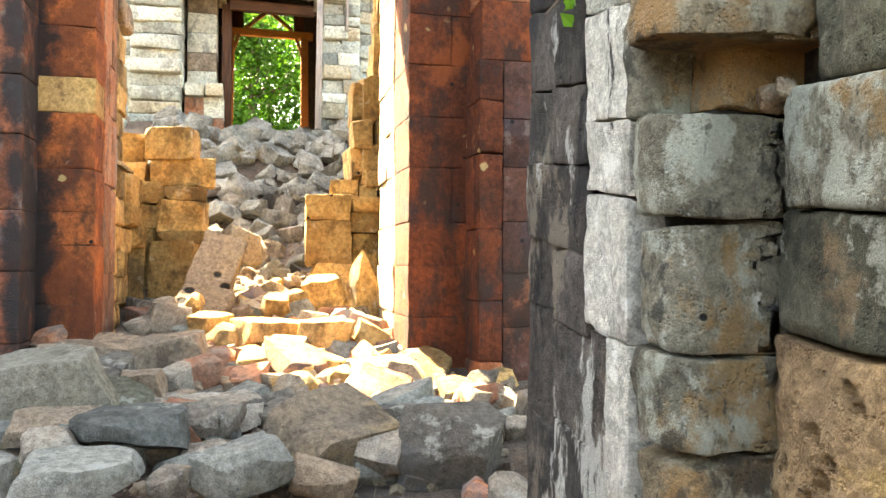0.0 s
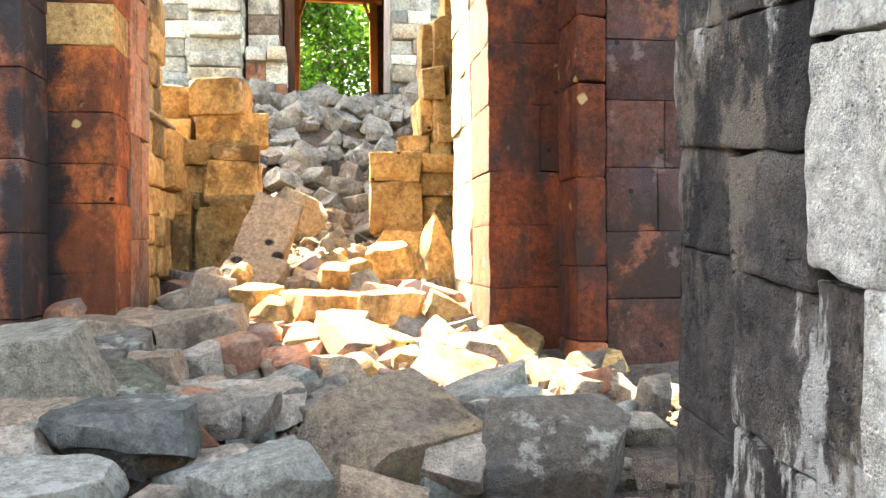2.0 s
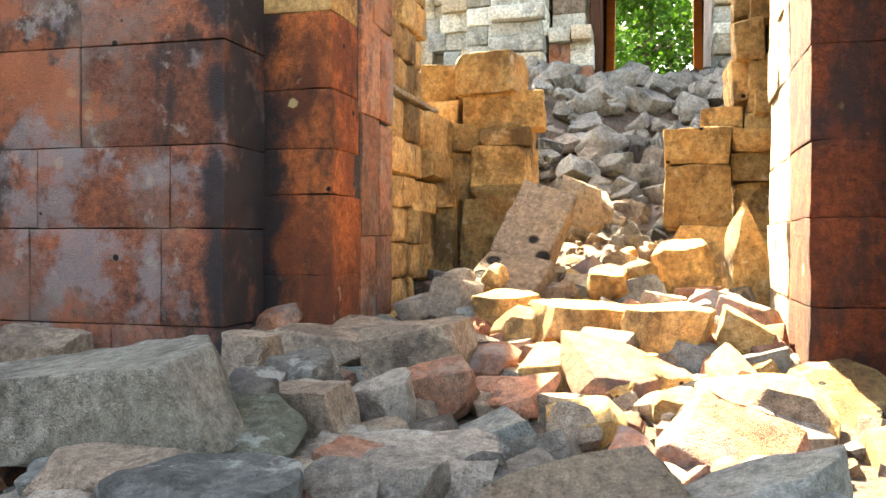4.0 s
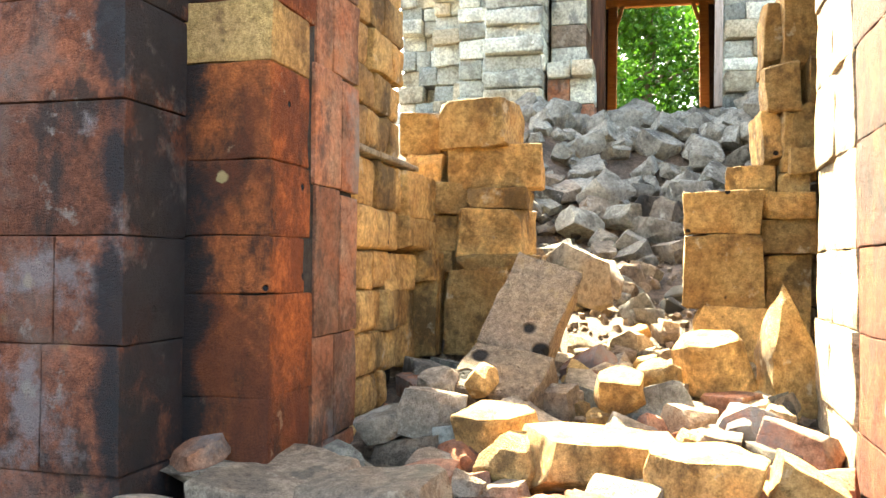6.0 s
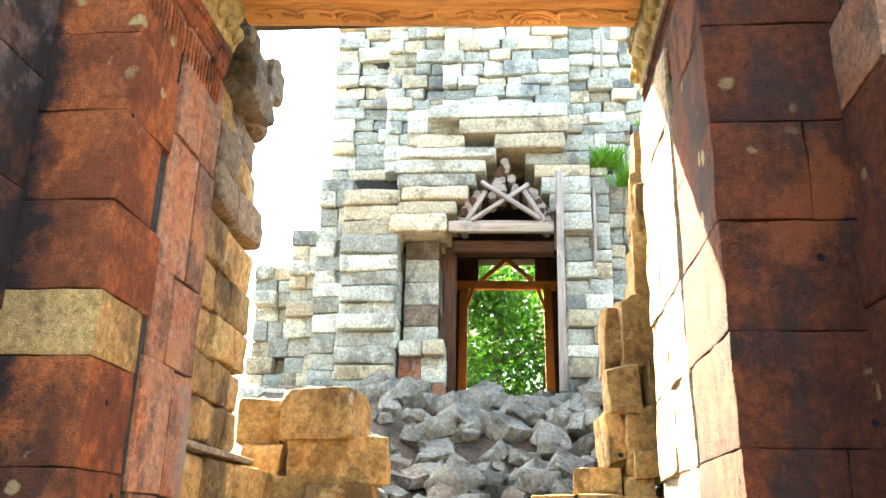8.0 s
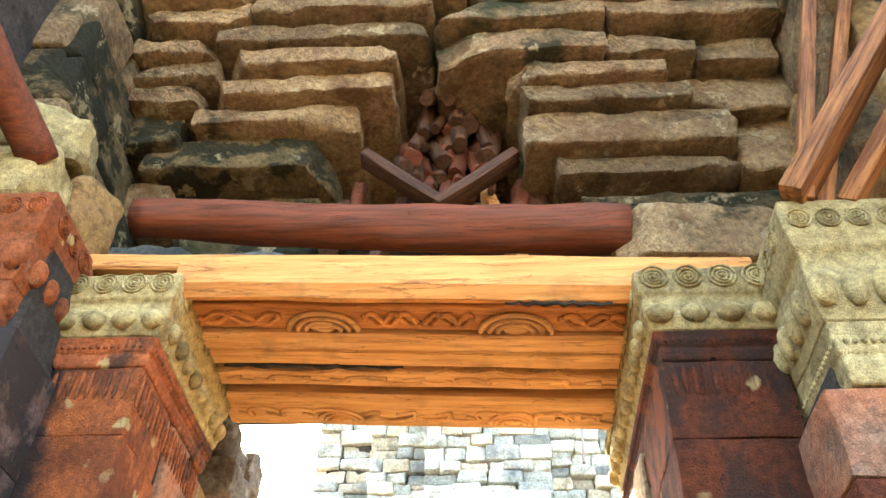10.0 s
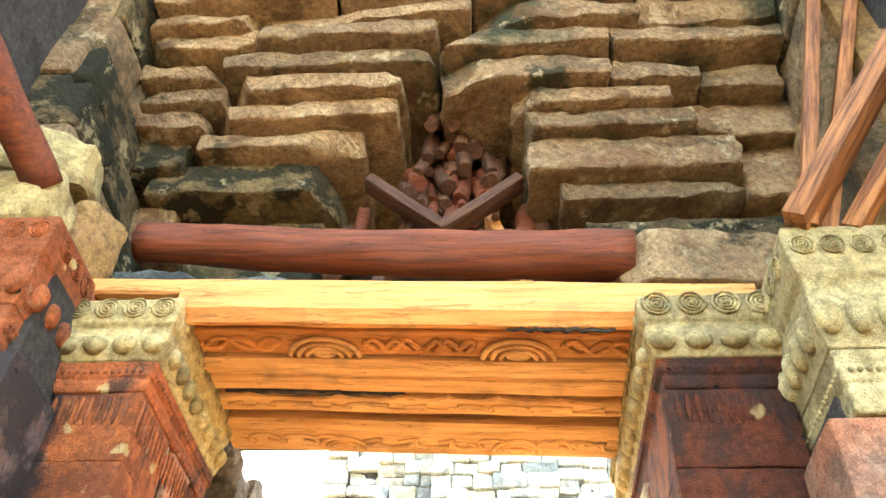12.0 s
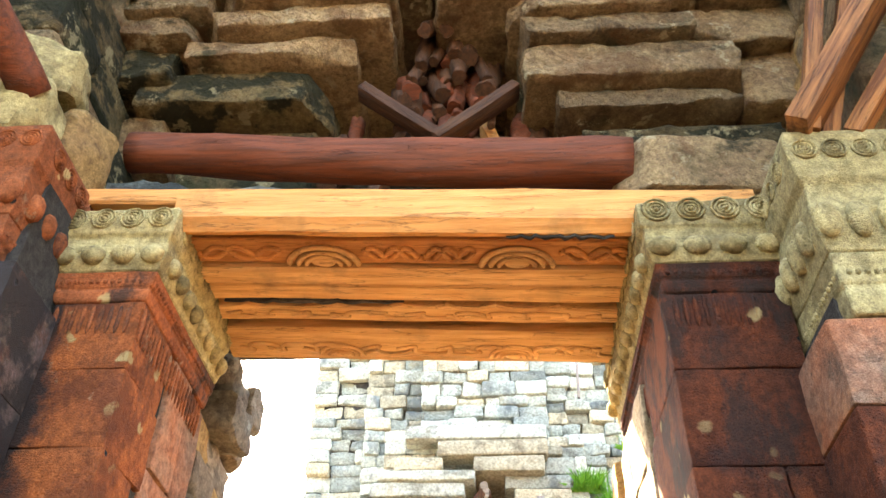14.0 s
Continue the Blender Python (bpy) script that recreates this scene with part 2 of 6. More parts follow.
BLUE = stone_mat("blue_grey_sandstone", (0.245, 0.24, 0.20), (0.178, 0.178, 0.155), (0.085, 0.085, 0.075), 0.60, (0.38, 0.39, 0.36), 0.68, 0.4, 0.2, 0.45, layers=(((0.38, 0.37, 0.31), 4.0, 0.58, 0.05, 0.6, 1.0), ((0.075, 0.072, 0.06), 8.0, 0.60, 0.05, 0.6, 1.0)))
MOSS = stone_mat("mossy_sandstone", (0.145, 0.135, 0.095), (0.10, 0.10, 0.065), (0.05, 0.055, 0.035), 0.58, (0.34, 0.33, 0.27), 0.66, 0.2, 0.3, 0.6, layers=(((0.38, 0.38, 0.31), 5.0, 0.58, 0.04, 0.75, 1.0), ((0.22, 0.15, 0.08), 2.2, 0.57, 0.05, 0.7, 1.0), ((0.03, 0.033, 0.022), 3.6, 0.56, 0.05, 0.7, 1.0)))
DARK = stone_mat("sooty_sandstone", (0.13, 0.115, 0.10), (0.06, 0.056, 0.052), (0.026, 0.026, 0.028), 0.54, (0.36, 0.35, 0.31), 0.68, 0.3, 1.2, 1.0, 0, 1.6, 0.5, None, 0.05, 0, (((0.24, 0.20, 0.15), 3.0, 0.55, 0.05, 0.7, 0.6), ((0.5, 0.48, 0.43), 3.0, 0.60, 0.03, 0.8, 0.4), ((0.014, 0.014, 0.015), 4.0, 0.55, 0.04, 0.85, 0.35)))
SOOT_LIME = stone_mat("sooty_limewashed_sandstone", (0.16, 0.14, 0.12), (0.075, 0.07, 0.065), (0.03, 0.03, 0.032), 0.54, (0.42, 0.41, 0.37), 0.66, 0.3, 0.3, 0.9, 0, 1.6, 0.5, None, 0.05, 0, (((0.24, 0.20, 0.15), 3.0, 0.55, 0.05, 0.7, 0.6), ((0.58, 0.56, 0.49), 3.0, 0.50, 0.03, 0.9, 0.4), ((0.014, 0.014, 0.015), 4.0, 0.55, 0.04, 0.85, 0.35)))
LIME = stone_mat("limewashed_sandstone", (0.68, 0.66, 0.58), (0.56, 0.54, 0.455), (0.34, 0.29, 0.21), 0.64, (0.80, 0.78, 0.70), 0.56, 0.1, 0.3, 0.6, 0, 3.0, 0.0, None, 0.03, 0, (((0.34, 0.26, 0.17), 3.0, 0.63, 0.06, 0.6, 0.7), ((0.02, 0.02, 0.021), 6.0, 0.585, 0.03, 0.95, 0.22)))
LICHEN = stone_mat("lichen_grey_sandstone", (0.27, 0.255, 0.19), (0.185, 0.17, 0.125), (0.15, 0.10, 0.05), 0.60, (0.52, 0.52, 0.45), 0.60, 0.15, 0.5, 1.0, 0, 2.4, 0, None, 0.04, 0, (((0.40, 0.41, 0.33), 6.0, 0.51, 0.05, 0.8, 0.7), ((0.28, 0.17, 0.065), 3.0, 0.57, 0.05, 0.75, 0.8), ((0.05, 0.05, 0.04), 9.0, 0.58, 0.04, 0.8, 0.6)))
LICHEN_TAN = stone_mat("lichened_tan_sandstone", (0.27, 0.22, 0.14), (0.19, 0.155, 0.10), (0.12, 0.075, 0.035), 0.58, (0.48, 0.46, 0.36), 0.66, 0.15, 0.7, 1.0, 0, 2.4, 0, None, 0.04, 0, (((0.40, 0.37, 0.27), 3.0, 0.54, 0.05, 0.8, 0.8), ((0.33, 0.19, 0.075), 2.6, 0.53, 0.05, 0.8, 0.8), ((0.05, 0.042, 0.03), 5.0, 0.57, 0.04, 0.8, 0.6)))
PITTED = stone_mat("pitted_orange_sandstone", (0.42, 0.28, 0.145), (0.33, 0.22, 0.12), (0.20, 0.13, 0.07), 0.60, (0.46, 0.38, 0.26), 0.72, 0.1, 0.9, 1.0, 0.3, 1.6, 0, None, 0.075, 0, (((0.12, 0.08, 0.045), 9.0, 0.58, 0.05, 0.7, 1.0), ((0.50, 0.33, 0.13), 3.0, 0.54, 0.06, 0.7, 1.0)))
TOWER = stone_mat("weathered_tower_stone", (0.76, 0.79, 0.68), (0.60, 0.64, 0.55), (0.2, 0.22, 0.215), 0.60, (0.62, 0.62, 0.56), 0.6, 0.35, 0.2, 0.7, 0, 1.1, layers=(((0.16, 0.175, 0.17), 4.0, 0.60, 0.05, 0.7, 0.5), ((0.42, 0.36, 0.22), 2.5, 0.60, 0.05, 0.6, 1.0)))
TOWER_GREY = stone_mat("dark_weathered_tower_stone", (0.54, 0.58, 0.51), (0.42, 0.46, 0.42), (0.14, 0.155, 0.155), 0.58, (0.58, 0.60, 0.54), 0.6, 0.35, 0.2, 0.7, 0, 1.1, layers=(((0.14, 0.15, 0.15), 3.0, 0.58, 0.05, 0.7, 0.6),))
TOWER_TAN = stone_mat("weathered_tan_tower_stone", (0.70, 0.64, 0.47), (0.60, 0.53, 0.37), (0.2, 0.19, 0.17), 0.63, (0.62, 0.6, 0.52), 0.64, 0.3, 0.2, 0.6)
CORBEL = stone_mat("chiselled_vault_stone", (0.42, 0.29, 0.15), (0.30, 0.19, 0.10), (0.045, 0.048, 0.022), 0.54, (0.5, 0.42, 0.28), 0.62, 0.25, 0.5, 1.0, 0.35, 1.6, 0, None, 0.0, 0, (((0.03, 0.032, 0.014), 2.0, 0.585, 0.06, 0.85, 1.6), ((0.56, 0.45, 0.27), 6.0, 0.60, 0.04, 0.7, 1.0), ((0.16, 0.075, 0.03), 3.0, 0.57, 0.05, 0.6, 1.0)))
VAULT_MOSS = stone_mat("mossy_vault_stone", (0.21, 0.145, 0.065), (0.12, 0.09, 0.04), (0.035, 0.038, 0.012), 0.52, (0.42, 0.34, 0.2), 0.64, 0.2, 0.3, 0.9, 0.3, 1.6, layers=(((0.017, 0.019, 0.008), 3.0, 0.48, 0.05, 0.9, 1.5), ((0.45, 0.36, 0.2), 5.0, 0.58, 0.04, 0.7, 1.0)))
SLAB = stone_mat("pale_slab_stone", (0.43, 0.385, 0.29), (0.34, 0.30, 0.225), (0.17, 0.15, 0.10), 0.60, (0.55, 0.5, 0.4), 0.62, 0.1, 0.4, 0.7, layers=(((0.12, 0.105, 0.075), 5.0, 0.58, 0.05, 0.6, 1.0),))
CREAM = stone_mat("cream_carved_stone", (0.45, 0.365, 0.18), (0.37, 0.28, 0.12), (0.17, 0.12, 0.06), 0.58, (0.55, 0.5, 0.38), 0.72, 0.15, 0.1, 0.4)
MOUND = stone_mat("lichened_rubble_stone", (0.25, 0.24, 0.205), (0.15, 0.145, 0.125), (0.05, 0.048, 0.042), 0.58, (0.42, 0.41, 0.36), 0.62, 0.6, 0.3, 0.6, layers=(((0.42, 0.41, 0.35), 7.0, 0.59, 0.05, 0.7, 1.0), ((0.035, 0.036, 0.036), 6.0, 0.60, 0.05, 0.7, 1.0)))
EARTH = stone_mat("dusty_earth", (0.17, 0.12, 0.085), (0.11, 0.085, 0.065), (0.06, 0.05, 0.045), 0.6, (0.28, 0.24, 0.2), 0.64, 0.1, 0.4, 0.9)
CORE = stone_mat("dark_joint_stone", (0.07, 0.06, 0.05), (0.05, 0.045, 0.04), (0.03, 0.03, 0.03), 0.6, (0.1, 0.09, 0.08), 0.8, 0.1)
WOOD_X = wood_mat("orange_timber", (0.58, 0.28, 0.09), (0.45, 0.19, 0.055), 0)
# carved timber darkened to paint the shade in its recesses
WOOD_CARVED_SHADE = wood_mat("recess_shaded_orange_timber", (0.56, 0.25, 0.085), (0.40, 0.16, 0.05), 0)
# orange timber lightened to paint in bounce light from the floor below
WOOD_BOUNCE = wood_mat("bounce_paled_orange_timber", (0.68, 0.40, 0.175), (0.52, 0.27, 0.10), 0)
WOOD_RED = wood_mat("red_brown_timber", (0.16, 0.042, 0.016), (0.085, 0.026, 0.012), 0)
WOOD_Z = wood_mat("red_prop_timber", (0.30, 0.125, 0.04), (0.10, 0.035, 0.012), 2)
WOOD_GREY = wood_mat("weathered_grey_timber", (0.34, 0.31, 0.29), (0.24, 0.21, 0.19), 2)
WOOD_GREY_X = wood_mat("weathered_grey_beam", (0.36, 0.32, 0.27), (0.26, 0.22, 0.18), 0)
WOOD_DARK = wood_mat("old_brown_timber", (0.105, 0.045, 0.02), (0.04, 0.018, 0.009), 2)
BARK = wood_mat("bark", (0.16, 0.12, 0.09), (0.10, 0.075, 0.055), 2)
LEAF = leaf_mat("leaf_green", (0.025, 0.085, 0.006), (0.075, 0.19, 0.015))
GRASS = leaf_mat("grass_green", (0.09, 0.26, 0.02), (0.2, 0.42, 0.05))
STRAW = leaf_mat("dry_grass", (0.30, 0.24, 0.14), (0.2, 0.16, 0.1))


# ---- building tools ----
def thing(name, x, y, z, label, category, group="", kind=""):
    ob = new(name)
    ob.location = (x, y, z)
    ob.empty_display_size = 0.1
    return tagged(ob, label, category, group, kind)


def adopt(ob, parent):
    """Hang ob under parent without moving it."""
    ob.parent = parent
    if parent.type == "EMPTY":
        ob.matrix_parent_inverse = Matrix.Translation(-parent.location)
    else:
        ob.matrix_parent_inverse = parent.matrix_basis.inverted()
    return ob


def mesh_from(name, verts, faces, material, smooth=True):
    me = bpy.data.meshes.new(name)
    me.from_pydata([tuple(v) for v in verts], [], faces)
    me.materials.append(material)
    if smooth:
        me.polygons.foreach_set("use_smooth", [True] * len(me.polygons))
        me.set_sharp_from_angle(angle=radians(34))
    me.update()
    return me


def part(name, bm, material, parent, label=""):
    me = bpy.data.meshes.new(name)
    bm.to_mesh(me)
    bm.free()
    me.materials.append(material)
    ob = new(name, me)
    if parent:
        adopt(ob, parent)
    return tagged(ob, label) if label else ob


GRIDS = {}


def cube_grid(n):
    """Index triples and quads of the skin of an n x n x n lattice."""
    if n not in GRIDS:
        idx, order, faces = {}, [], []

        def at(p):
            if p not in idx:
                idx[p] = len(order)
                order.append(p)
            return idx[p]
        for axis in range(3):
            for side in (0, n):
                for i in range(n):
                    for j in range(n):
                        quad = []
                        for a, b in ((i, j), (i + 1, j), (i + 1, j + 1), (i, j + 1)):
                            p = [a, b]
                            p.insert(axis, side)
                            quad.append(at(tuple(p)))
                        flip = (side == n) != (axis == 1)
                        faces.append(quad if flip else quad[::-1])
        GRIDS[n] = (np.array(order), faces)
    return GRIDS[n]


def block_verts(size, rng, bev=0.012, rough=0.006, n=3, cuts=0, skew=0.0, cut_depth=(0.72, 1.02)):
    """A worn stone block: rounded edges, knocked-off corners, uneven faces."""
    order, faces = cube_grid(n)
    h = np.array(size) / 2
    v = np.empty((len(order), 3))
    for a in range(3):
        b = min(bev, h[a] * 0.45)
        levels = np.concatenate(([-h[a]], np.linspace(-h[a] + b, h[a] - b, n - 1), [h[a]]))
        v[:, a] = levels[order[:, a]]
    ext = (order == 0) | (order == n)
    cnt = ext.sum(axis=1)
    pull = np.where(cnt == 2, 0.3, np.where(cnt == 3, 0.45, 0.0))
    for a in range(3):
        v[:, a] -= np.sign(v[:, a]) * np.where(ext[:, a], pull * min(bev, h[a] * 0.45), 0)
    if skew:
        for a in range(3):
            for b2 in range(3):
                if a != b2:
                    v[:, a] += v[:, b2] / h[b2] * h[a] * rng.uniform(-skew, skew)
    for _ in range(cuts):
        nrm = np.array([rng.gauss(0, 1) for _ in range(3)])
        nrm /= np.linalg.norm(nrm)
        reach = np.abs(nrm * h).sum()
        d = v @ nrm - reach * rng.uniform(*cut_depth) * 0.86
        v -= np.outer(np.maximum(d, 0), nrm)
    off = Vector((rng.uniform(-50, 50), rng.uniform(-50, 50), rng.uniform(-50, 50)))
    if rough:
        for i, p in enumerate(v):
            q = Vector(p)
            w = noise.noise_vector(q * 9 + off) * rough + noise.noise_vector(q * 28 + off) * (rough * 0.4)
            v[i] = p + np.array(w)
    return v, faces


def rock_mesh(name, size, rng, cuts, depth, material, bev=0.005, rough=0.006, skew=0.1):
    """A broken stone: a skewed block with flat fracture planes, crisp worn edges and a fine uneven skin."""
    bm = bmesh.new()
    bmesh.ops.create_cube(bm, size=1)
    h = [s / 2 for s in size]
    sk = [[rng.uniform(-skew, skew) for _ in range(3)] for _ in range(3)]
    for v in bm.verts:
        c = v.co * 2
        v.co = Vector([h[a] * (c[a] + sum(sk[a][b] * c[b] for b in range(3) if b != a) + rng.uniform(-0.1, 0.1)) for a in range(3)])
    for _ in range(cuts):
        nrm = Vector((rng.gauss(0, 1), rng.gauss(0, 1), rng.gauss(0, 1))).normalized()
        reach = sum(abs(nrm[a]) * h[a] for a in range(3))
        co = nrm * reach * rng.uniform(*depth) * 0.84
        geom = bm.verts[:] + bm.edges[:] + bm.faces[:]
        ret = bmesh.ops.bisect_plane(bm, geom=geom, plane_co=co, plane_no=nrm, clear_outer=True)
        edges = [g for g in ret["geom_cut"] if isinstance(g, bmesh.types.BMEdge)]
        if len(edges) >= 3:
            bmesh.ops.edgeloop_fill(bm, edges=edges)
    bmesh.ops.remove_doubles(bm, verts=bm.verts[:], dist=0.006)
    bmesh.ops.dissolve_limit(bm, angle_limit=0.05, verts=bm.verts[:], edges=bm.edges[:])
    bmesh.ops.bevel(bm, geom=bm.edges[:], offset=bev, segments=2, affect="EDGES", profile=0.6, clamp_overlap=True)
    bmesh.ops.triangulate(bm, faces=bm.faces[:])
    for _ in range(3):
        long = [e for e in bm.edges if e.calc_length() > 0.055]
        if not long or len(bm.faces) > 1600:
            break
        bmesh.ops.subdivide_edges(bm, edges=long, cuts=1)
        bmesh.ops.triangulate(bm, faces=bm.faces[:])
    off = Vector((rng.uniform(-50, 50), rng.uniform(-50, 50), rng.uniform(-50, 50)))
    bm.normal_update()
    for v in bm.verts:
        v.co += v.normal * (noise.noise(v.co * 11 + off) * rough * 1.6 + noise.noise(v.co * 34 + off) * rough)
    me = bpy.data.meshes.new(name)
    bmesh.ops.recalc_face_normals(bm, faces=bm.faces[:])
    bm.to_mesh(me)
    bm.free()
    me.materials.append(material)
    me.polygons.foreach_set("use_smooth", [True] * len(me.polygons))
    me.set_sharp_from_angle(angle=radians(38))
    return me


def block(name, lo, hi, material, parent, rng, bev=0.012, rough=0.006, n=3, turn=0.0, cuts=0, label=""):
    """One masonry block between two corners."""
    size = [b - a for a, b in zip(lo, hi)]
    v, f = block_verts(size, rng, bev, rough, n, cuts, 0.0, (0.9, 1.05))
    ob = new(name, mesh_from(name, v, f, material))
    ob.location = [(a + b) / 2 for a, b in zip(lo, hi)]
    ob.rotation_euler = [radians(rng.uniform(-turn, turn)) for _ in range(3)]
    if parent:
        adopt(ob, parent)
    return tagged(ob, label) if label else ob


def solid(name, lo, hi, material, label="", category="", kind="structure", parent=None):
    bm = bmesh.new()
    bmesh.ops.create_cube(bm, size=1)
    for v in bm.verts:
        for a in range(3):
            v.co[a] = (lo[a] + hi[a]) / 2 + v.co[a] * (hi[a] - lo[a])
    ob = part(name, bm, material, parent)
    return tagged(ob, label, category, "", kind) if label else ob


def splits(rng, a, b, short, long):
    """Cut a run from a to b into uneven lengths."""
    out = [a]
    while b - out[-1] > long:
        out.append(out[-1] + rng.uniform(short, long))
    if b - out[-1] < short * 0.6 and len(out) > 1:
        out.pop()
    return out + [b]


def masonry(parent, axis, plane, out, u0, u1, zs, depth, mats, rng, short=0.25, long=0.55, proud=0.015, bev=0.012, rough=0.006, n=3, skip=None, turn=0.4):
    """Courses of blocks on a wall whose face lies at axis = plane and looks along out (+1 or -1)."""
    for z0, z1 in zip(zs, zs[1:]):
        cut = splits(rng, u0, u1, short, long)
        for a, b in zip(cut, cut[1:]):
            if skip and skip((a + b) / 2, (z0 + z1) / 2):
                continue
            p = plane + out * rng.uniform(-proud, proud)
            face = sorted((p, p - out * depth))
            g = 0.0015
            if axis == "y":
                lo, hi = (a + g, face[0], z0 + g), (b - g, face[1], z1 - g)
            else:
                lo, hi = (face[0], a + g, z0 + g), (face[1], b - g, z1 - g)
            block("stone_block", lo, hi, rng.choice(mats), parent, rng, bev, rough, n, turn)


def courses(rng, z0, z1, low, high):
    return splits(rng, z0, z1, low, high)


def smoothstep(a, b, x):
    k = min(1, max(0, (x - a) / (b - a)))
    return k * k * (3 - 2 * k)


PROFILE = ((-400, -0.1), (-6, -0.1), (-4.4, 0.05), (-3.3, 0.1), (-2.7, 0.18), (-2.2, 0.34), (-1.75, 0.56), (-1.0, 0.66), (-0.4, 0.72), (0.3, 0.79),
           (1.0, 0.9), (1.8, 1.02), (2.6, 1.22), (3.5, 1.5), (4.6, 2.0), (5.6, 2.6), (6.4, 2.85), (7.5, 2.9), (9.5, 2.95), (11, 2.6), (13, 1.6), (400, 1.2))


def ground_z(x, y):
    for (ya, za), (yb, zb) in zip(PROFILE, PROFILE[1:]):
        if ya <= y <= yb:
            z = za + (zb - za) * smoothstep(ya, yb, y)
            break
    side = smoothstep(0.6, 1.1, abs(x - 0.1)) if y > 1.9 else 0
    if 1.9 < y < 7:
        z += side * 0.25 * (1 if x < 0 else 1.6)
    return z + noise.noise(Vector((x * 1.3, y * 1.3, 0))) * 0.05 + noise.noise(Vector((x * 5, y * 5, 3))) * 0.02


# ---- ground: one sheet to the horizon ----
def build_ground():
    xs = [-400, -120, -40, -15, -8, -5] + [round(-3.6 + 0.12 * i, 2) for i in range(61)] + [5, 8, 15, 40, 120, 400]
    ys = [-400, -120, -40, -15, -8] + [round(-6 + 0.12 * i, 2) for i in range(151)] + [14, 18, 26, 40, 120, 400]
    verts = [(x, y, ground_z(x, y)) for y in ys for x in xs]
    w = len(xs)
    faces = [(j * w + i, j * w + i + 1, (j + 1) * w + i + 1, (j + 1) * w + i) for j in range(len(ys) - 1) for i in range(w - 1)]
    ob = new("ground", mesh_from("ground", verts, faces, EARTH))
    tagged(ob, "dusty brown earth under fallen temple stones", "ground", "", "structure")


build_ground()


# ---- doorway pillars ----
def moulding(name, x0, x1, y0, y1, profile, material, parent, label=""):
    """Rings of a carved capital: profile gives (overhang, height)."""
    bm = bmesh.new()
    rings = []
    for o, z in profile:
        rings.append([bm.verts.new(p) for p in ((x0 - o, y0 - o, z), (x1 + o, y0 - o, z), (x1 + o, y1, z), (x0 - o, y1, z))])
    for a, b in zip(rings, rings[1:]):
        for i in range(4):
            bm.faces.new((a[i], a[(i + 1) % 4], b[(i + 1) % 4], b[i]))
    bm.faces.new(rings[0][::-1])
    bm.faces.new(rings[-1])
    bmesh.ops.bevel(bm, geom=bm.edges[:], offset=0.004, segments=1, affect="EDGES")
    bmesh.ops.subdivide_edges(bm, edges=[e for e in bm.edges if e.calc_length() > 0.09], cuts=3, use_grid_fill=True)
    for v in bm.verts:
        v.co += noise.noise_vector(v.co * 14) * 0.005
    return part(name, bm, material, parent, label)


def ornament(ring, size, normal_axis):
    """One carved egg or rosette about the origin."""
    bm = bmesh.new()
    if ring:
        for r in (1.0, 0.68, 0.4):
            prev = None
            for k in range(15):
                a = 2 * math.pi * k / 14
                loop = []
                for q in range(4):
                    b = 2 * math.pi * q / 4
                    rad = size[0] * r + math.cos(b) * size[0] * 0.11
                    up = math.sin(b) * size[0] * 0.16
                    u, w = math.cos(a) * rad, math.sin(a) * rad
                    loop.append(bm.verts.new((u, up, w) if normal_axis == "y" else (up, u, w)))
                if prev:
                    for q in range(4):
                        bm.faces.new((prev[q], prev[(q + 1) % 4], loop[(q + 1) % 4], loop[q]))
                prev = loop
        bmesh.ops.create_icosphere(bm, subdivisions=1, radius=size[0] * 0.25)
    else:
        bmesh.ops.create_icosphere(bm, subdivisions=2, radius=1, matrix=Matrix.Diagonal((*size, 1)))
    for v in bm.verts:
        v.co += noise.noise_vector(v.co * 40) * 0.003
    for f in bm.faces:
        f.smooth = True
    return bm


def beads(name, start, step, count, size, normal_axis, material, parent, ring=False):
    """A row of carved ornaments on a capital, each a piece of its own; a string of tiny beads stays one strip."""
    if name == "bead_string":
        bm = bmesh.new()
        for i in range(count):
            m = Matrix.Translation(Vector(start) + Vector(step) * i) @ Matrix.Diagonal((*size, 1))
            bmesh.ops.create_icosphere(bm, subdivisions=1, radius=1, matrix=m)
        tagged(part(name, bm, material, parent), kind="stuff")
        return
    me = bpy.data.meshes.new(name)
    bm = ornament(ring, size, normal_axis)
    bm.to_mesh(me)
    bm.free()
    me.materials.append(material)
    for i in range(count):
        ob = new(name, me)
        ob.location = Vector(start) + Vector(step) * i
        adopt(ob, parent)


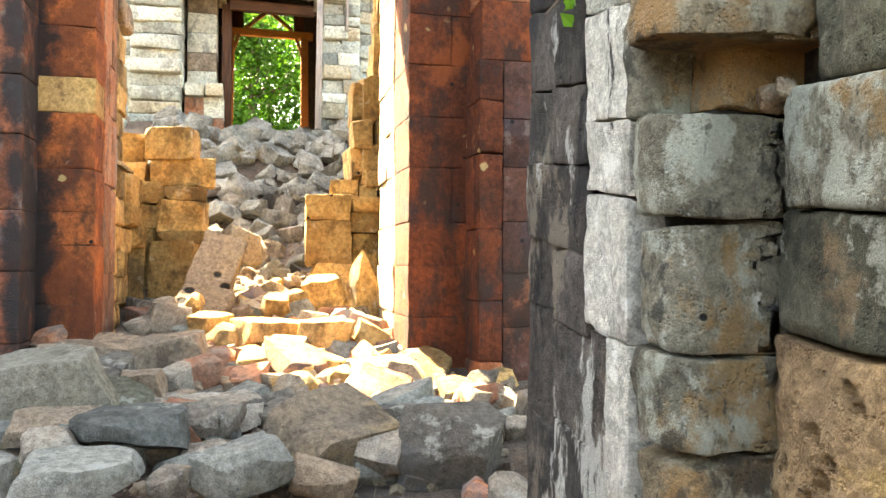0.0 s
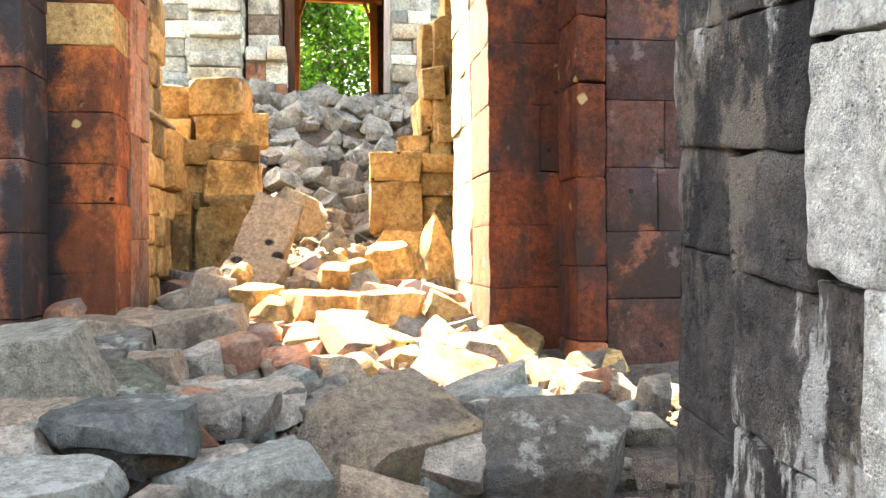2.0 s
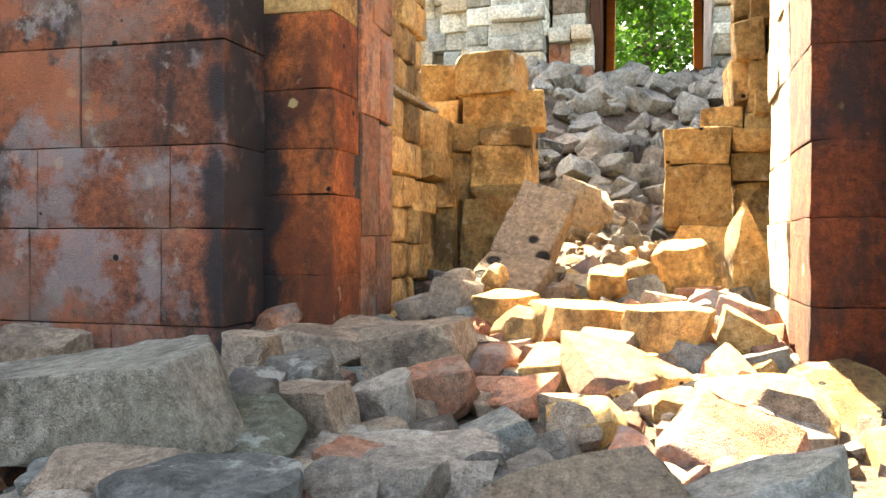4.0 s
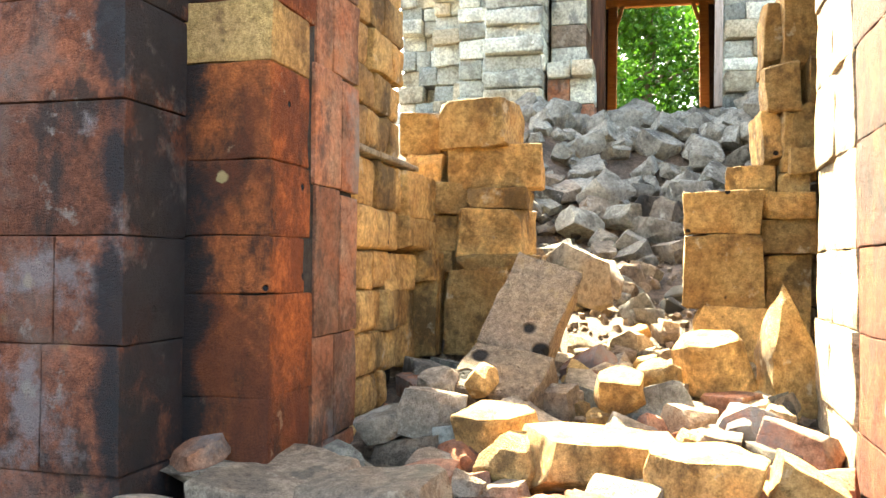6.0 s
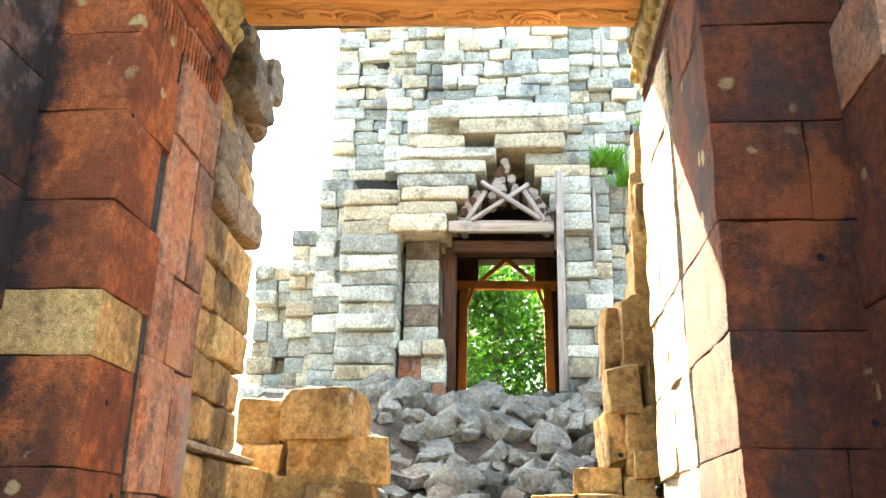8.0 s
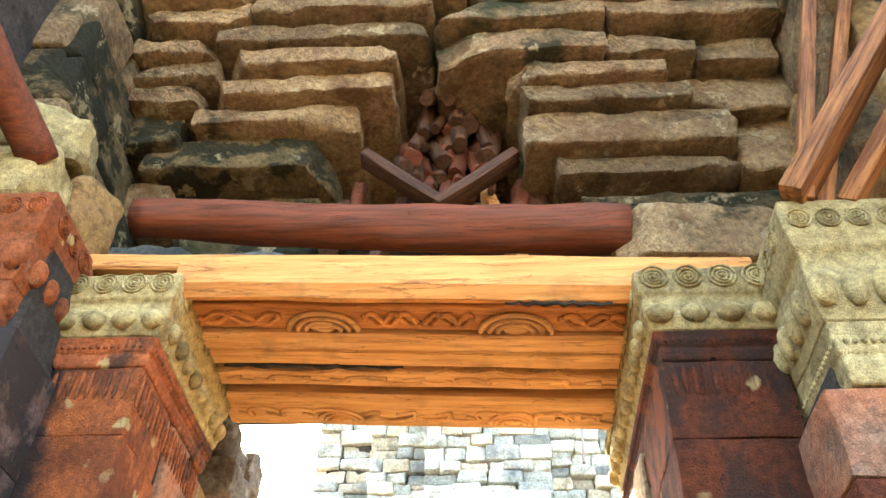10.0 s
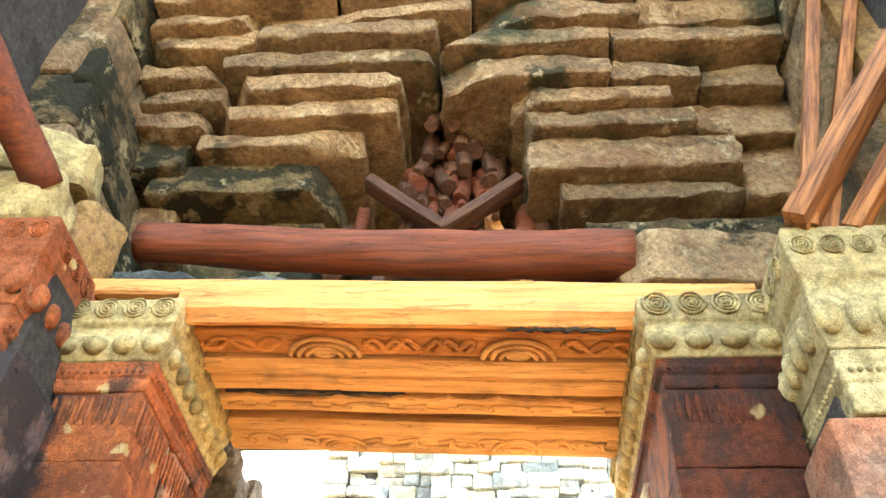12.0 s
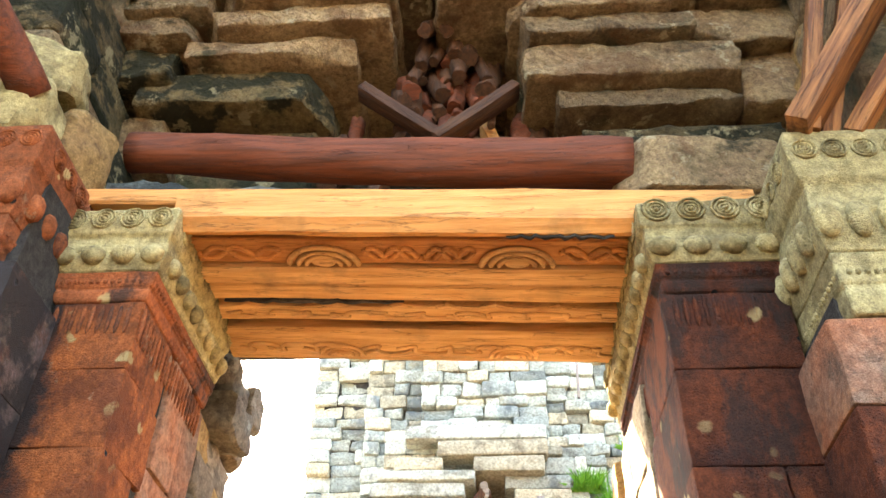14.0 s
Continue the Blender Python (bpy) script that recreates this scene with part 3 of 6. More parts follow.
def capital(parent, x0, x1, y0, y1, z0, z1, material, inner, lower):
    """Carved capital over a pillar. inner: the side (+1 or -1) that faces the passage."""
    h = z1 - z0
    prof = ((0, 0), (0.012, 0.02), (0.02, 0.1), (0.012, 0.14), (0.03, 0.16), (0.035, 0.24), (0.045, 0.3), (0.075, 0.42), (0.085, 0.52), (0.07, 0.6), (0.07, 0.66), (0.095, 0.7), (0.105, 0.8), (0.105, 0.96), (0.09, 1.0))
    k = 0.55
    moulding("capital_neck", x0, x1, y0, y1, [(o * k, z0 + u * h) for o, u in prof[:7]], lower, parent, "red carved neck moulding")
    moulding("capital_head", x0, x1, y0, y1, [(o * k, z0 + u * h + 0.002) for o, u in prof[6:]], material, parent, "cream carved capital block")
    n = max(3, int((x1 - x0) / 0.075))
    sx = (x1 - x0 + 0.1) / n
    beads("carved_egg", (x0 - 0.05 + sx / 2, y0 - 0.043, z0 + 0.46 * h), (sx, 0, 0), n, (sx * 0.42, 0.03, h * 0.1), "y", material, parent)
    beads("rosette", (x0 - 0.05 + sx / 2, y0 - 0.06, z0 + 0.87 * h), (sx, 0, 0), n, (sx * 0.4,), "y", material, parent, True)
    beads("bead_string", (x0 + 0.012, y0 - 0.017, z0 + 0.2 * h), (0.024, 0, 0), int((x1 - x0) / 0.024), (0.009, 0.01, 0.011), "y", lower, parent)
    m = max(3, int((y1 - y0) / 0.08))
    sy = (y1 - y0) / m
    face = x1 if inner > 0 else x0
    beads("carved_egg", (face + inner * 0.043, y0 + sy / 2, z0 + 0.46 * h), (0, sy, 0), m, (0.03, sy * 0.42, h * 0.1), "x", material, parent)
    beads("rosette", (face + inner * 0.06, y0 + sy / 2, z0 + 0.87 * h), (0, sy, 0), m, (sy * 0.4,), "x", material, parent, True)
    beads("bead_string", (face + inner * 0.017, y0 + 0.012, z0 + 0.2 * h), (0, 0.024, 0), int((y1 - y0) / 0.024), (0.01, 0.009, 0.011), "x", lower, parent)
    if x1 - x0 > 0.6:
        return
    # row of narrow carved leaves under the neck
    beads("carved_leaf", (x0 + 0.02, y0 - 0.002, z0 - 0.07), (0.03, 0, 0), int((x1 - x0 - 0.02) / 0.03), (0.009, 0.008, 0.055), "y", lower, parent)
    beads("carved_leaf", (face + inner * 0.002, y0 + 0.02, z0 - 0.08), (0, 0.03, 0), int((y1 - y0 - 0.02) / 0.03), (0.008, 0.009, 0.065), "x", lower, parent)


def pillars():
    rng = random.Random(11)
    left = thing("stone_pillar", -1.1, 0.36, 0.3, "red sandstone doorway pillar, black stained, with carved cream capital", "pillar", "doorway pillars")
    solid("core", (-1.24, 0.02, 0.2), (-0.97, 0.7, 3.72), CORE, parent=left)
    zs = (0.25, 0.72, 1.1, 1.4, 1.57, 1.79, 2.077, 2.26, 2.52, 2.8, 3.06, 3.31)
    for i, (a, b) in enumerate(zip(zs, zs[1:])):
        back = rng.uniform(0.24, 0.34)
        m = OCHRE if i == 6 else PILLAR
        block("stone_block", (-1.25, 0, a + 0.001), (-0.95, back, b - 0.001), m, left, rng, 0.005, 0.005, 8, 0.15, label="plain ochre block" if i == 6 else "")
    zs = (0.25, 0.9, 1.25, 1.75, 2.15, 2.45, 2.9, 3.31)
    for i, (a, b) in enumerate(zip(zs, zs[1:])):
        cut = 0.3 if i % 2 else 0.32
        mid = rng.uniform(0.48, 0.58)
        block("stone_block", (-1.2, cut + 0.03, a + 0.001), (-0.952 + rng.uniform(-0.01, 0.004), mid, b - 0.001), RED_GREY, left, rng, 0.005, 0.005, 6, 0.2)
        block("stone_block", (-1.2, mid + 0.004, a + 0.001), (-0.955 + rng.uniform(-0.01, 0.006), 0.73, b - 0.002 + rng.uniform(-.03, 0)), RED_GREY, left, rng, 0.005, 0.006, 6, 0.2)
    capital(left, -1.25, -0.95, 0, 0.7, 3.31, 3.67, CREAM, 1, RED)

    right = thing("stone_pillar", 0.87, 0.6, 0.3, "red sandstone doorway pillar, shade darkened into it, inner side paled for sunlight", "pillar", "doorway pillars")
    solid("core", (0.71, 0.0, 0.2), (1.04, 1.16, 3.66), CORE, parent=right)
    zs = (0.25, 0.7, 1.02, 1.303, 1.545, 1.85, 2.13, 2.42, 2.7, 3.0, 3.27)
    for i, (a, b) in enumerate(zip(zs, zs[1:])):
        if i in (4, 7):
            block("stone_block", (0.68, -0.03, a + 0.001), (0.92, 0.45, b - 0.001), RED_SHADED, right, rng, 0.005, 0.005, 8, 0.15)
            block("stone_block", (0.924, -0.03, a + 0.001), (1.06, 0.45, b - 0.001), RED_SHADED, right, rng, 0.005, 0.006, 6, 0.2)
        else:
            block("stone_block", (0.68, -0.03, a + 0.001), (1.06, rng.uniform(0.38, 0.5), b - 0.001), RED_SHADED, right, rng, 0.005, 0.005, 8, 0.15)
        mid = rng.uniform(0.7, 0.9)
        # passage side in paler stone: the sunlight on it is partly in the colour
        block("stone_block", (0.682 + rng.uniform(-0.006, 0.008), 0.5, a + 0.001), (1.04, mid, b - 0.001), PALE_SUN, right, rng, 0.005, 0.008, 8, 0.2)
        block("stone_block", (0.685 + rng.uniform(-0.008, 0.012), mid + 0.004, a + 0.001), (1.04, 1.2 - 0.012 * i, b - 0.001), PALE_SUN, right, rng, 0.005, 0.01, 8, 0.3)
    capital(right, 0.70, 1.04, -0.03, 1.0, 3.27, 3.61, CREAM, -1, RED_SHADED)


pillars()


# ---- chamber walls ----
def chamber():
    rng = random.Random(5)
    # core extended unseen to x -5.2, added to block sun from the rubble
    west = solid("wall_west_front", (-5.2, -0.24, -0.2), (-1.26, 0.3, 3.7), CORE, "red and grey sandstone block wall beside the doorway", "wall")
    solid("core", (-5.2, -0.24, 3.7), (-1.62, 0.3, 6.6), CORE, parent=west)
    zs = (0.3, 0.62, 0.93, 1.27, 1.56, 1.92, 2.2, 2.55, 2.9, 3.25)
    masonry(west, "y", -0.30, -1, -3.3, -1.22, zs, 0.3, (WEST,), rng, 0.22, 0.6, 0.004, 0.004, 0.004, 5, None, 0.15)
    masonry(west, "y", -0.30, -1, -3.3, -1.6, (3.8, 4.1, 4.45, 4.8, 5.2, 5.6, 6.0), 0.3, (CORBEL, VAULT_MOSS), rng, 0.3, 0.6, 0.03, 0.02, 0.012, 4, None, 0.6)
    pier = thing("corner_capital", -1.7, -0.2, 3.25, "red and cream carved capital on the wall corner", "capital", "corner capitals")
    capital(pier, -2.4, -1.31, -0.3, 0.15, 3.25, 3.78, RED, 1, RED)

    east = solid("wall_east_front", (1.085, -0.25, -0.2), (4.2, 0.3, 3.55), CORE, "purple brown sandstone block wall beside the doorway", "wall")
    solid("core", (1.62, -0.25, 3.6), (4.2, 0.3, 6.6), CORE, parent=east)
    zs = (0.3, 0.66, 0.98, 1.27, 1.54, 1.83, 2.09, 2.4, 2.72, 2.98)
    # redder edge stones paint the orange bounce glow along this corner
    masonry(east, "y", -0.325, -1, 1.0, 1.135, (0.3, 0.8, 1.12, 1.5, 1.9, 2.18, 2.4), 0.3, (RED_SHADED, RED, RED_SHADED), rng, 0.3, 0.4, 0.006, 0.012, 0.008, 8, None, 0.3)
    masonry(east, "y", -0.31, -1, 1.137, 2.8, zs[:8], 0.3, (EAST,), rng, 0.2, 0.42, 0.004, 0.004, 0.004, 5, None, 0.15)
    masonry(east, "y", -0.31, -1, 1.02, 2.8, zs[7:], 0.3, (RED, RED_SHADED, RED_GREY, RED_SHADED), rng, 0.25, 0.5, 0.008, 0.008, 0.008, 4, None, 0.2)
    masonry(east, "y", -0.31, -1, 1.6, 2.8, (3.7, 4.0, 4.4, 4.8, 5.2, 5.6, 6.0), 0.3, (CORBEL, OCHRE), rng, 0.3, 0.6, 0.03, 0.02, 0.012, 4, None, 0.6)
    cap = thing("corner_capital", 1.6, -0.2, 2.98, "large cream carved capital on the wall corner", "capital", "corner capitals")
    capital(cap, 1.1, 2.3, -0.31, 0.1, 2.98, 3.62, CREAM, -1, CREAM)


chamber()


# ---- vault over the doorway ----
def vault():
    rng = random.Random(23)
    gable = solid("wall_vault_gable", (-3.2, 0.98, 3.85), (3.2, 1.2, 6.9), CORE, "corbelled gable wall of chiselled stone above the timber lintel", "wall")
    # corbelled courses either side of the opening: (left, right, face, bottom, top, stone)
    courses_laid = (
        (-1.45, -0.55, 0.30, 4.67, 4.876, VAULT_MOSS), (-1.27, -0.42, 0.22, 4.88, 4.992, CORBEL), (-1.18, -0.25, 0.14, 4.996, 5.12, CORBEL),
        (-1.10, -0.23, 0.06, 5.124, 5.243, CORBEL), (-1.13, -0.07, 0.0, 5.247, 5.36, CORBEL),
        (0.60, 1.45, 0.36, 4.348, 4.535, VAULT_MOSS), (0.48, 1.30, 0.30, 4.539, 4.643, CORBEL), (0.34, 1.29, 0.22, 4.647, 4.856, CORBEL),
        (0.285, 1.11, 0.14, 4.86, 4.98, CORBEL), (0.276, 1.02, 0.08, 4.984, 5.085, CORBEL), (-0.057, 0.745, 0.0, 5.089, 5.25, CORBEL),
        (-0.95, -0.07, -0.08, 5.364, 5.47, CORBEL), (-0.056, 0.75, -0.08, 5.254, 5.38, CORBEL),
        (-1.58, -1.28, 0.25, 4.80, 4.99, VAULT_MOSS), (-1.56, -1.19, 0.16, 4.994, 5.12, CORBEL), (-1.54, -1.11, 0.10, 5.124, 5.243, CORBEL),
        (-1.55, -1.14, 0.05, 5.247, 5.36, CORBEL), (-1.55, -0.96, -0.04, 5.364, 5.47, CORBEL), (-1.62, -1.30, 0.38, 4.45, 4.67, CORBEL),
        (1.30, 1.60, 0.30, 4.539, 4.856, CORBEL), (1.12, 1.56, 0.20, 4.86, 5.085, CORBEL), (0.75, 1.16, 0.06, 5.089, 5.25, CORBEL),
        (1.165, 1.55, 0.10, 5.089, 5.25, CORBEL), (0.755, 1.55, -0.05, 5.254, 5.38, CORBEL),
        (-0.95, 0.1, -0.12, 5.474, 5.56, CORBEL), (0.104, 0.9, -0.12, 5.384, 5.56, CORBEL), (0.905, 1.55, -0.10, 5.384, 5.56, CORBEL), (-1.55, -0.955, -0.1, 5.474, 5.56, CORBEL),
        (-1.55, -1.10, 0.40, 3.86, 4.26, BLUE), (-1.096, -0.70, 0.42, 3.86, 4.22, BLUE), (-1.25, -0.62, 0.52, 4.265, 4.66, VAULT_MOSS), (0.66, 1.5, 0.5, 4.16, 4.344, VAULT_MOSS))
    for x0, x1, y, z0, z1, m in courses_laid:
        block("stone_block", (x0 + 0.003, y + rng.uniform(-0.015, 0.015), z0), (x1 - 0.003, 0.97, z1), m, gable, rng, 0.016, 0.02, 14, 0.7, 2)
    y = -0.2
    for z0 in (5.564, 5.70, 5.83, 5.97, 6.1, 6.26, 6.42, 6.58):
        run = splits(rng, -1.5, 1.5, 0.45, 1.1)
        for a, b in zip(run, run[1:]):
            d = rng.uniform(-0.05, 0.05)
            block("stone_block", (a + 0.004, y + d, z0 + 0.003), (b - 0.004, y + 0.9, z0 + 0.155), CORBEL, gable, rng, 0.02, 0.026, 9, 1.2, 3)
        y -= 0.09
    for side, name in ((-1, "wall_vault_west"), (1, "wall_vault_east")):
        w = solid(name, (min(side * 1.75, side * 3.2), -0.95, 3.78), (max(side * 1.75, side * 3.2), 0.98, 6.9), CORE, "leaning side wall of the stone vault", "wall")
        zs = courses(rng, 3.75, 6.9, 0.22, 0.42)
        for z0, z1 in zip(zs, zs[1:]):
            x = 1.47 + 0.06 * (z0 - 3.75)
            run = splits(rng, -0.26, 0.95, 0.3, 0.7)
            for a, b in zip(run, run[1:]):
                d = rng.uniform(-0.035, 0.035)
                lo, hi = sorted((side * (x + d), side * 1.95))
                block("stone_block", (lo, a + 0.004, z0 + 0.003), (hi, b - 0.004, z1 - 0.003), rng.choice((CORBEL, OCHRE, CORBEL) if side > 0 else (CORBEL, VAULT_MOSS, VAULT_MOSS)), w, rng, 0.03, 0.02, 6, 1.2)
    bm = bmesh.new()
    bmesh.ops.create_grid(bm, x_segments=24, y_segments=24, size=1)
    for v in bm.verts:
        v.co = Vector((v.co.x * 3.2, v.co.y * 1.08 + 0.13, 6.9 + noise.noise(v.co * 6) * 0.08))
    ret = bmesh.ops.extrude_face_region(bm, geom=bm.faces[:])
    bmesh.ops.translate(bm, verts=[g for g in ret["geom"] if isinstance(g, bmesh.types.BMVert)], vec=(0, 0, 0.4))
    tagged(part("ceiling", bm, CORBEL, None), "dark corbelled stone ceiling of the chamber", "ceiling", "", "structure")


vault()


# ---- timber lintel and props ----
def beam_mesh(name, lo, hi, material, parent, rng, rough=0.004, bev=0.012, seg=24, label="", wave=0.0):
    """A hewn beam along x with uneven faces and checks."""
    bm = bmesh.new()
    rows = []
    y0, z0, y1, z1 = lo[1], lo[2], hi[1], hi[2]
    ring = ((y0 + bev, z0), (y1 - bev, z0), (y1, z0 + bev), (y1, z1 - bev), (y1 - bev, z1), (y0 + bev, z1), (y0, z1 - bev), (y0, (z0 + z1) / 2), (y0, z0 + bev))
    off = Vector((rng.uniform(0, 40), 0, 0))
    for i in range(seg + 1):
        x = lo[0] + (hi[0] - lo[0]) * i / seg
        row = []
        for y, z in ring:
            p = Vector((x, y, z))
            if wave and y < y0 + bev * 1.1:
                p.y += wave * abs(math.sin(x * 13 + math.sin(x * 5))) ** 0.7
            row.append(bm.verts.new(p + noise.noise_vector(Vector((x * 3, y * 20, z * 20)) + off) * rough))
        rows.append(row)
    k = len(ring)
    for a, b in zip(rows, rows[1:]):
        for i in range(k):
            bm.faces.new((a[i], b[i], b[(i + 1) % k], a[(i + 1) % k]))
    bm.faces.new(rows[0])
    bm.faces.new(rows[-1][::-1])
    bmesh.ops.recalc_face_normals(bm, faces=bm.faces[:])
    return part(name, bm, material, parent, label)


def carved_plate(name, cx, y, z, radius, material, parent):
    """A half-round carved medallion with nested ridges on the underside of a board."""
    bm = bmesh.new()
    for r in (1.0, 0.74, 0.5):
        prev = None
        for k in range(19):
            a = math.pi * k / 18
            loop = []
            for q in range(5):
                b = 2 * math.pi * q / 5
                rad = radius * r + math.cos(b) * radius * 0.09
                loop.append(bm.verts.new((cx + math.cos(a) * rad, y - math.sin(a) * rad * 0.75, z - 0.006 + math.sin(b) * radius * 0.1)))
            if prev:
                for q in range(5):
                    bm.faces.new((prev[q], prev[(q + 1) % 5], loop[(q + 1) % 5], loop[q]))
            prev = loop
    bmesh.ops.create_icosphere(bm, subdivisions=2, radius=1, matrix=Matrix.Translation((cx, y - 0.015, z)) @ Matrix.Diagonal((radius * 0.4, radius * 0.24, 0.02, 1)))
    for f in bm.faces:
        f.smooth = True
    return part(name, bm, material, parent)


def scroll(name, points, r, material, parent):
    """A raised carved tendril along points."""
    bm = bmesh.new()
    prev = None
    for i, p in enumerate(points):
        q = points[min(i + 1, len(points) - 1)]
        o = points[max(i - 1, 0)]
        t = (Vector(q) - Vector(o)).normalized()
        s = t.cross(Vector((0, 0, 1))).normalized()
        loop = [bm.verts.new(Vector(p) + s * math.cos(a) * r + Vector((0, 0, math.sin(a) * r))) for a in (0, 1.26, 2.51, 3.77, 5.03)]
        if prev:
            for k in range(5):
                bm.faces.new((prev[k], prev[(k + 1) % 5], loop[(k + 1) % 5], loop[k]))
        prev = loop
    for f in bm.faces:
        f.smooth = True
    return part(name, bm, material, parent)


def tilt(ob, fall=0.042, about=-0.9):
    """Let the lintel's parts sag towards the east."""
    for v in ob.data.vertices:
        v.co.z -= (v.co.x - about) * fall
    return ob


def lintel():
    rng = random.Random(3)
    th = thing("timber_lintel", -0.1, 0.5, 3.6, "carved orange timber lintel of several boards over the doorway", "lintel")
    beam_mesh("front_beam", (-0.93, -0.03, 3.615), (0.72, 0.06, 3.785), WOOD_X, th, rng, 0.008, 0.035, 40, "smooth orange front beam")
    beam_mesh("top_strip", (-1.42, -0.02, 3.725), (1.06, 0.1, 3.80), WOOD_X, th, rng, 0.005, 0.01, 30)
    carved = beam_mesh("carved_board", (-0.92, 0.07, 3.635), (0.71, 0.205, 3.75), WOOD_CARVED_SHADE, th, rng, 0.004, 0.006)
    beam_mesh("plain_board", (-0.92, 0.215, 3.612), (0.71, 0.305, 3.74), WOOD_BOUNCE, th, rng, 0.004, 0.012)
    beam_mesh("plain_board", (-0.92, 0.316, 3.622), (0.71, 0.412, 3.74), WOOD_BOUNCE, th, rng, 0.007, 0.01)
    scalloped = beam_mesh("scalloped_board", (-0.92, 0.425, 3.618), (0.71, 0.54, 3.74), WOOD_BOUNCE, th, rng, 0.006, 0.008, 90, "", 0.03)
    # added dark filler behind the slot; its colour stands for the cavity's shade
    beam_mesh("backing_board", (-0.92, 0.45, 3.70), (0.71, 0.62, 3.745), WOOD_RED, th, rng, 0.004, 0.006, 24, "recessed filler board, dark for the shade of the gap")
    rear = beam_mesh("rear_board", (-0.91, 0.595, 3.606), (0.70, 0.81, 3.74), WOOD_BOUNCE, th, rng, 0.008, 0.015)
    for cx in (-0.43, 0.26):
        carved_plate("medallion", cx, 0.195, 3.63, 0.125, WOOD_BOUNCE, carved)
        carved_plate("medallion", cx - 0.01, 0.75, 3.604, 0.09, WOOD_BOUNCE, rear)
    # leafy tendrils between the medallions
    for x0, x1, lift in ((-0.88, -0.58, 1), (-0.28, -0.09, -1), (-0.07, 0.11, 1), (0.41, 0.66, -1)):
        for ph in (0.0, 2.1):
            pts = [(x0 + (x1 - x0) * k / 18, 0.14 + lift * 0.032 * math.sin(k * 0.55 + ph), 3.631) for k in range(19)]
            scroll("tendril", pts, 0.011, WOOD_CARVED_SHADE, carved)
    for board, y0, z, amp in ((scalloped, 0.49, 3.616, 0.028), (rear, 0.71, 3.603, 0.05)):
        x0 = -0.86
        while x0 < 0.55:
            w = rng.uniform(0.12, 0.2)
            turn = rng.choice((-1, 1))
            pts = [(x0 + w * k / 14 + 0.03 * math.sin(k * 0.6), y0 + turn * amp * math.sin(math.pi * k / 14) * math.cos(k * 0.25), z) for k in range(15)]
            scroll("carved_leaf", pts, rng.uniform(0.007, 0.011), WOOD_BOUNCE, board)
            x0 += w * 0.8

    # dark plate on the underside, painting the shade inside a split
    def split(x0, x1, y0, z, wide):
        bm = bmesh.new()
        n = 22
        rows = []
        for k in range(n + 1):
            x = x0 + (x1 - x0) * k / n
            mid = y0 + 0.006 * math.sin(k * 1.7) + 0.004 * math.sin(k * 3.9)
            half = wide * (0.25 + 0.75 * abs(math.sin(k * 0.9 + x0))) * math.sin(math.pi * min(1, max(0.02, k / n)))
            rows.append([bm.verts.new((x, mid - half, z)), bm.verts.new((x, mid + half, z)), bm.verts.new((x, mid, z + 0.03))])
        for a, b in zip(rows, rows[1:]):
            for q in range(3):
                bm.faces.new((a[q], b[q], b[(q + 1) % 3], a[(q + 1) % 3]))
        tilt(part("split", bm, CORE, th, "dark plate painting the shade of a split in the timber"))
    split(0.22, 0.58, 0.02, 3.604, 0.009)
    split(-0.85, -0.16, 0.41, 3.612, 0.012)
    for ob in th.children_recursive:
        if not ob.name.startswith("split"):
            tilt(ob)
    back = thing("timber_planks", 0.1, 0.9, 3.8, "pale upright planks standing behind the lintel", "planks")
    for x, lean in ((-0.32, 24), (-0.14, 0), (0.02, 0), (0.18, -28)):
        v, f = block_verts((0.13, 0.03, 0.5), rng, 0.004, 0.003, 3)
        ob = new("plank", mesh_from("plank", v, f, WOOD_DARK if lean else WOOD_X))
        ob.matrix_basis = pose(x - 0.02, 0.6, 4.05, -8, lean, 0)
        adopt(ob, back)


def log(name, a, b, r0, r1, material, label, category, rng, seg=20, group="", rugged=0.07):
    """A rough round timber from a to b."""
    a, b = Vector(a), Vector(b)
    d = (b - a).normalized()
    s = d.orthogonal().normalized()
    u = d.cross(s)
    bm = bmesh.new()
    prev = None
    first = None
    off = Vector((rng.uniform(0, 50), 0, 0))
    for i in range(seg + 1):
        k = i / seg
        c = a.lerp(b, k) + noise.noise_vector(Vector((k * 3, 0, 0)) + off) * r0 * 0.18
        r = r0 + (r1 - r0) * k
        loop = []
        for q in range(16):
            t = 2 * math.pi * q / 16
            rr = r * (1 + rugged * noise.noise(Vector((k * 6, math.cos(t) * 2, math.sin(t) * 2)) + off) + (0.05 if q % 5 == 0 else 0))
            loop.append(bm.verts.new(c + (s * math.cos(t) + u * math.sin(t)) * rr))
        if prev:
            for q in range(16):
                f = bm.faces.new((prev[q], prev[(q + 1) % 16], loop[(q + 1) % 16], loop[q]))
                f.smooth = True
        else:
            bm.faces.new(loop[::-1])
        prev = loop
    bm.faces.new(prev)
    ob = part(name, bm, material, None)
    return tagged(ob, label, category, group)


def strut(name, a, b, w, t, material, rng, label="", category="", parent=None, group="", twist=0):
    """A sawn timber of section w x t from a to b."""
    a, b = Vector(a), Vector(b)
    v, f = block_verts((w, t, (b - a).length), rng, 0.006, 0.004, 4)
    ob = new(name, mesh_from(name, v, f, material))
    q = (b - a).to_track_quat("Z", "Y").to_matrix().to_4x4()
    ob.matrix_basis = Matrix.Translation((a + b) / 2) @ q @ pose(0, 0, 0, 0, 0, twist)
    if parent:
        adopt(ob, parent)
    return tagged(ob, label, category, group)


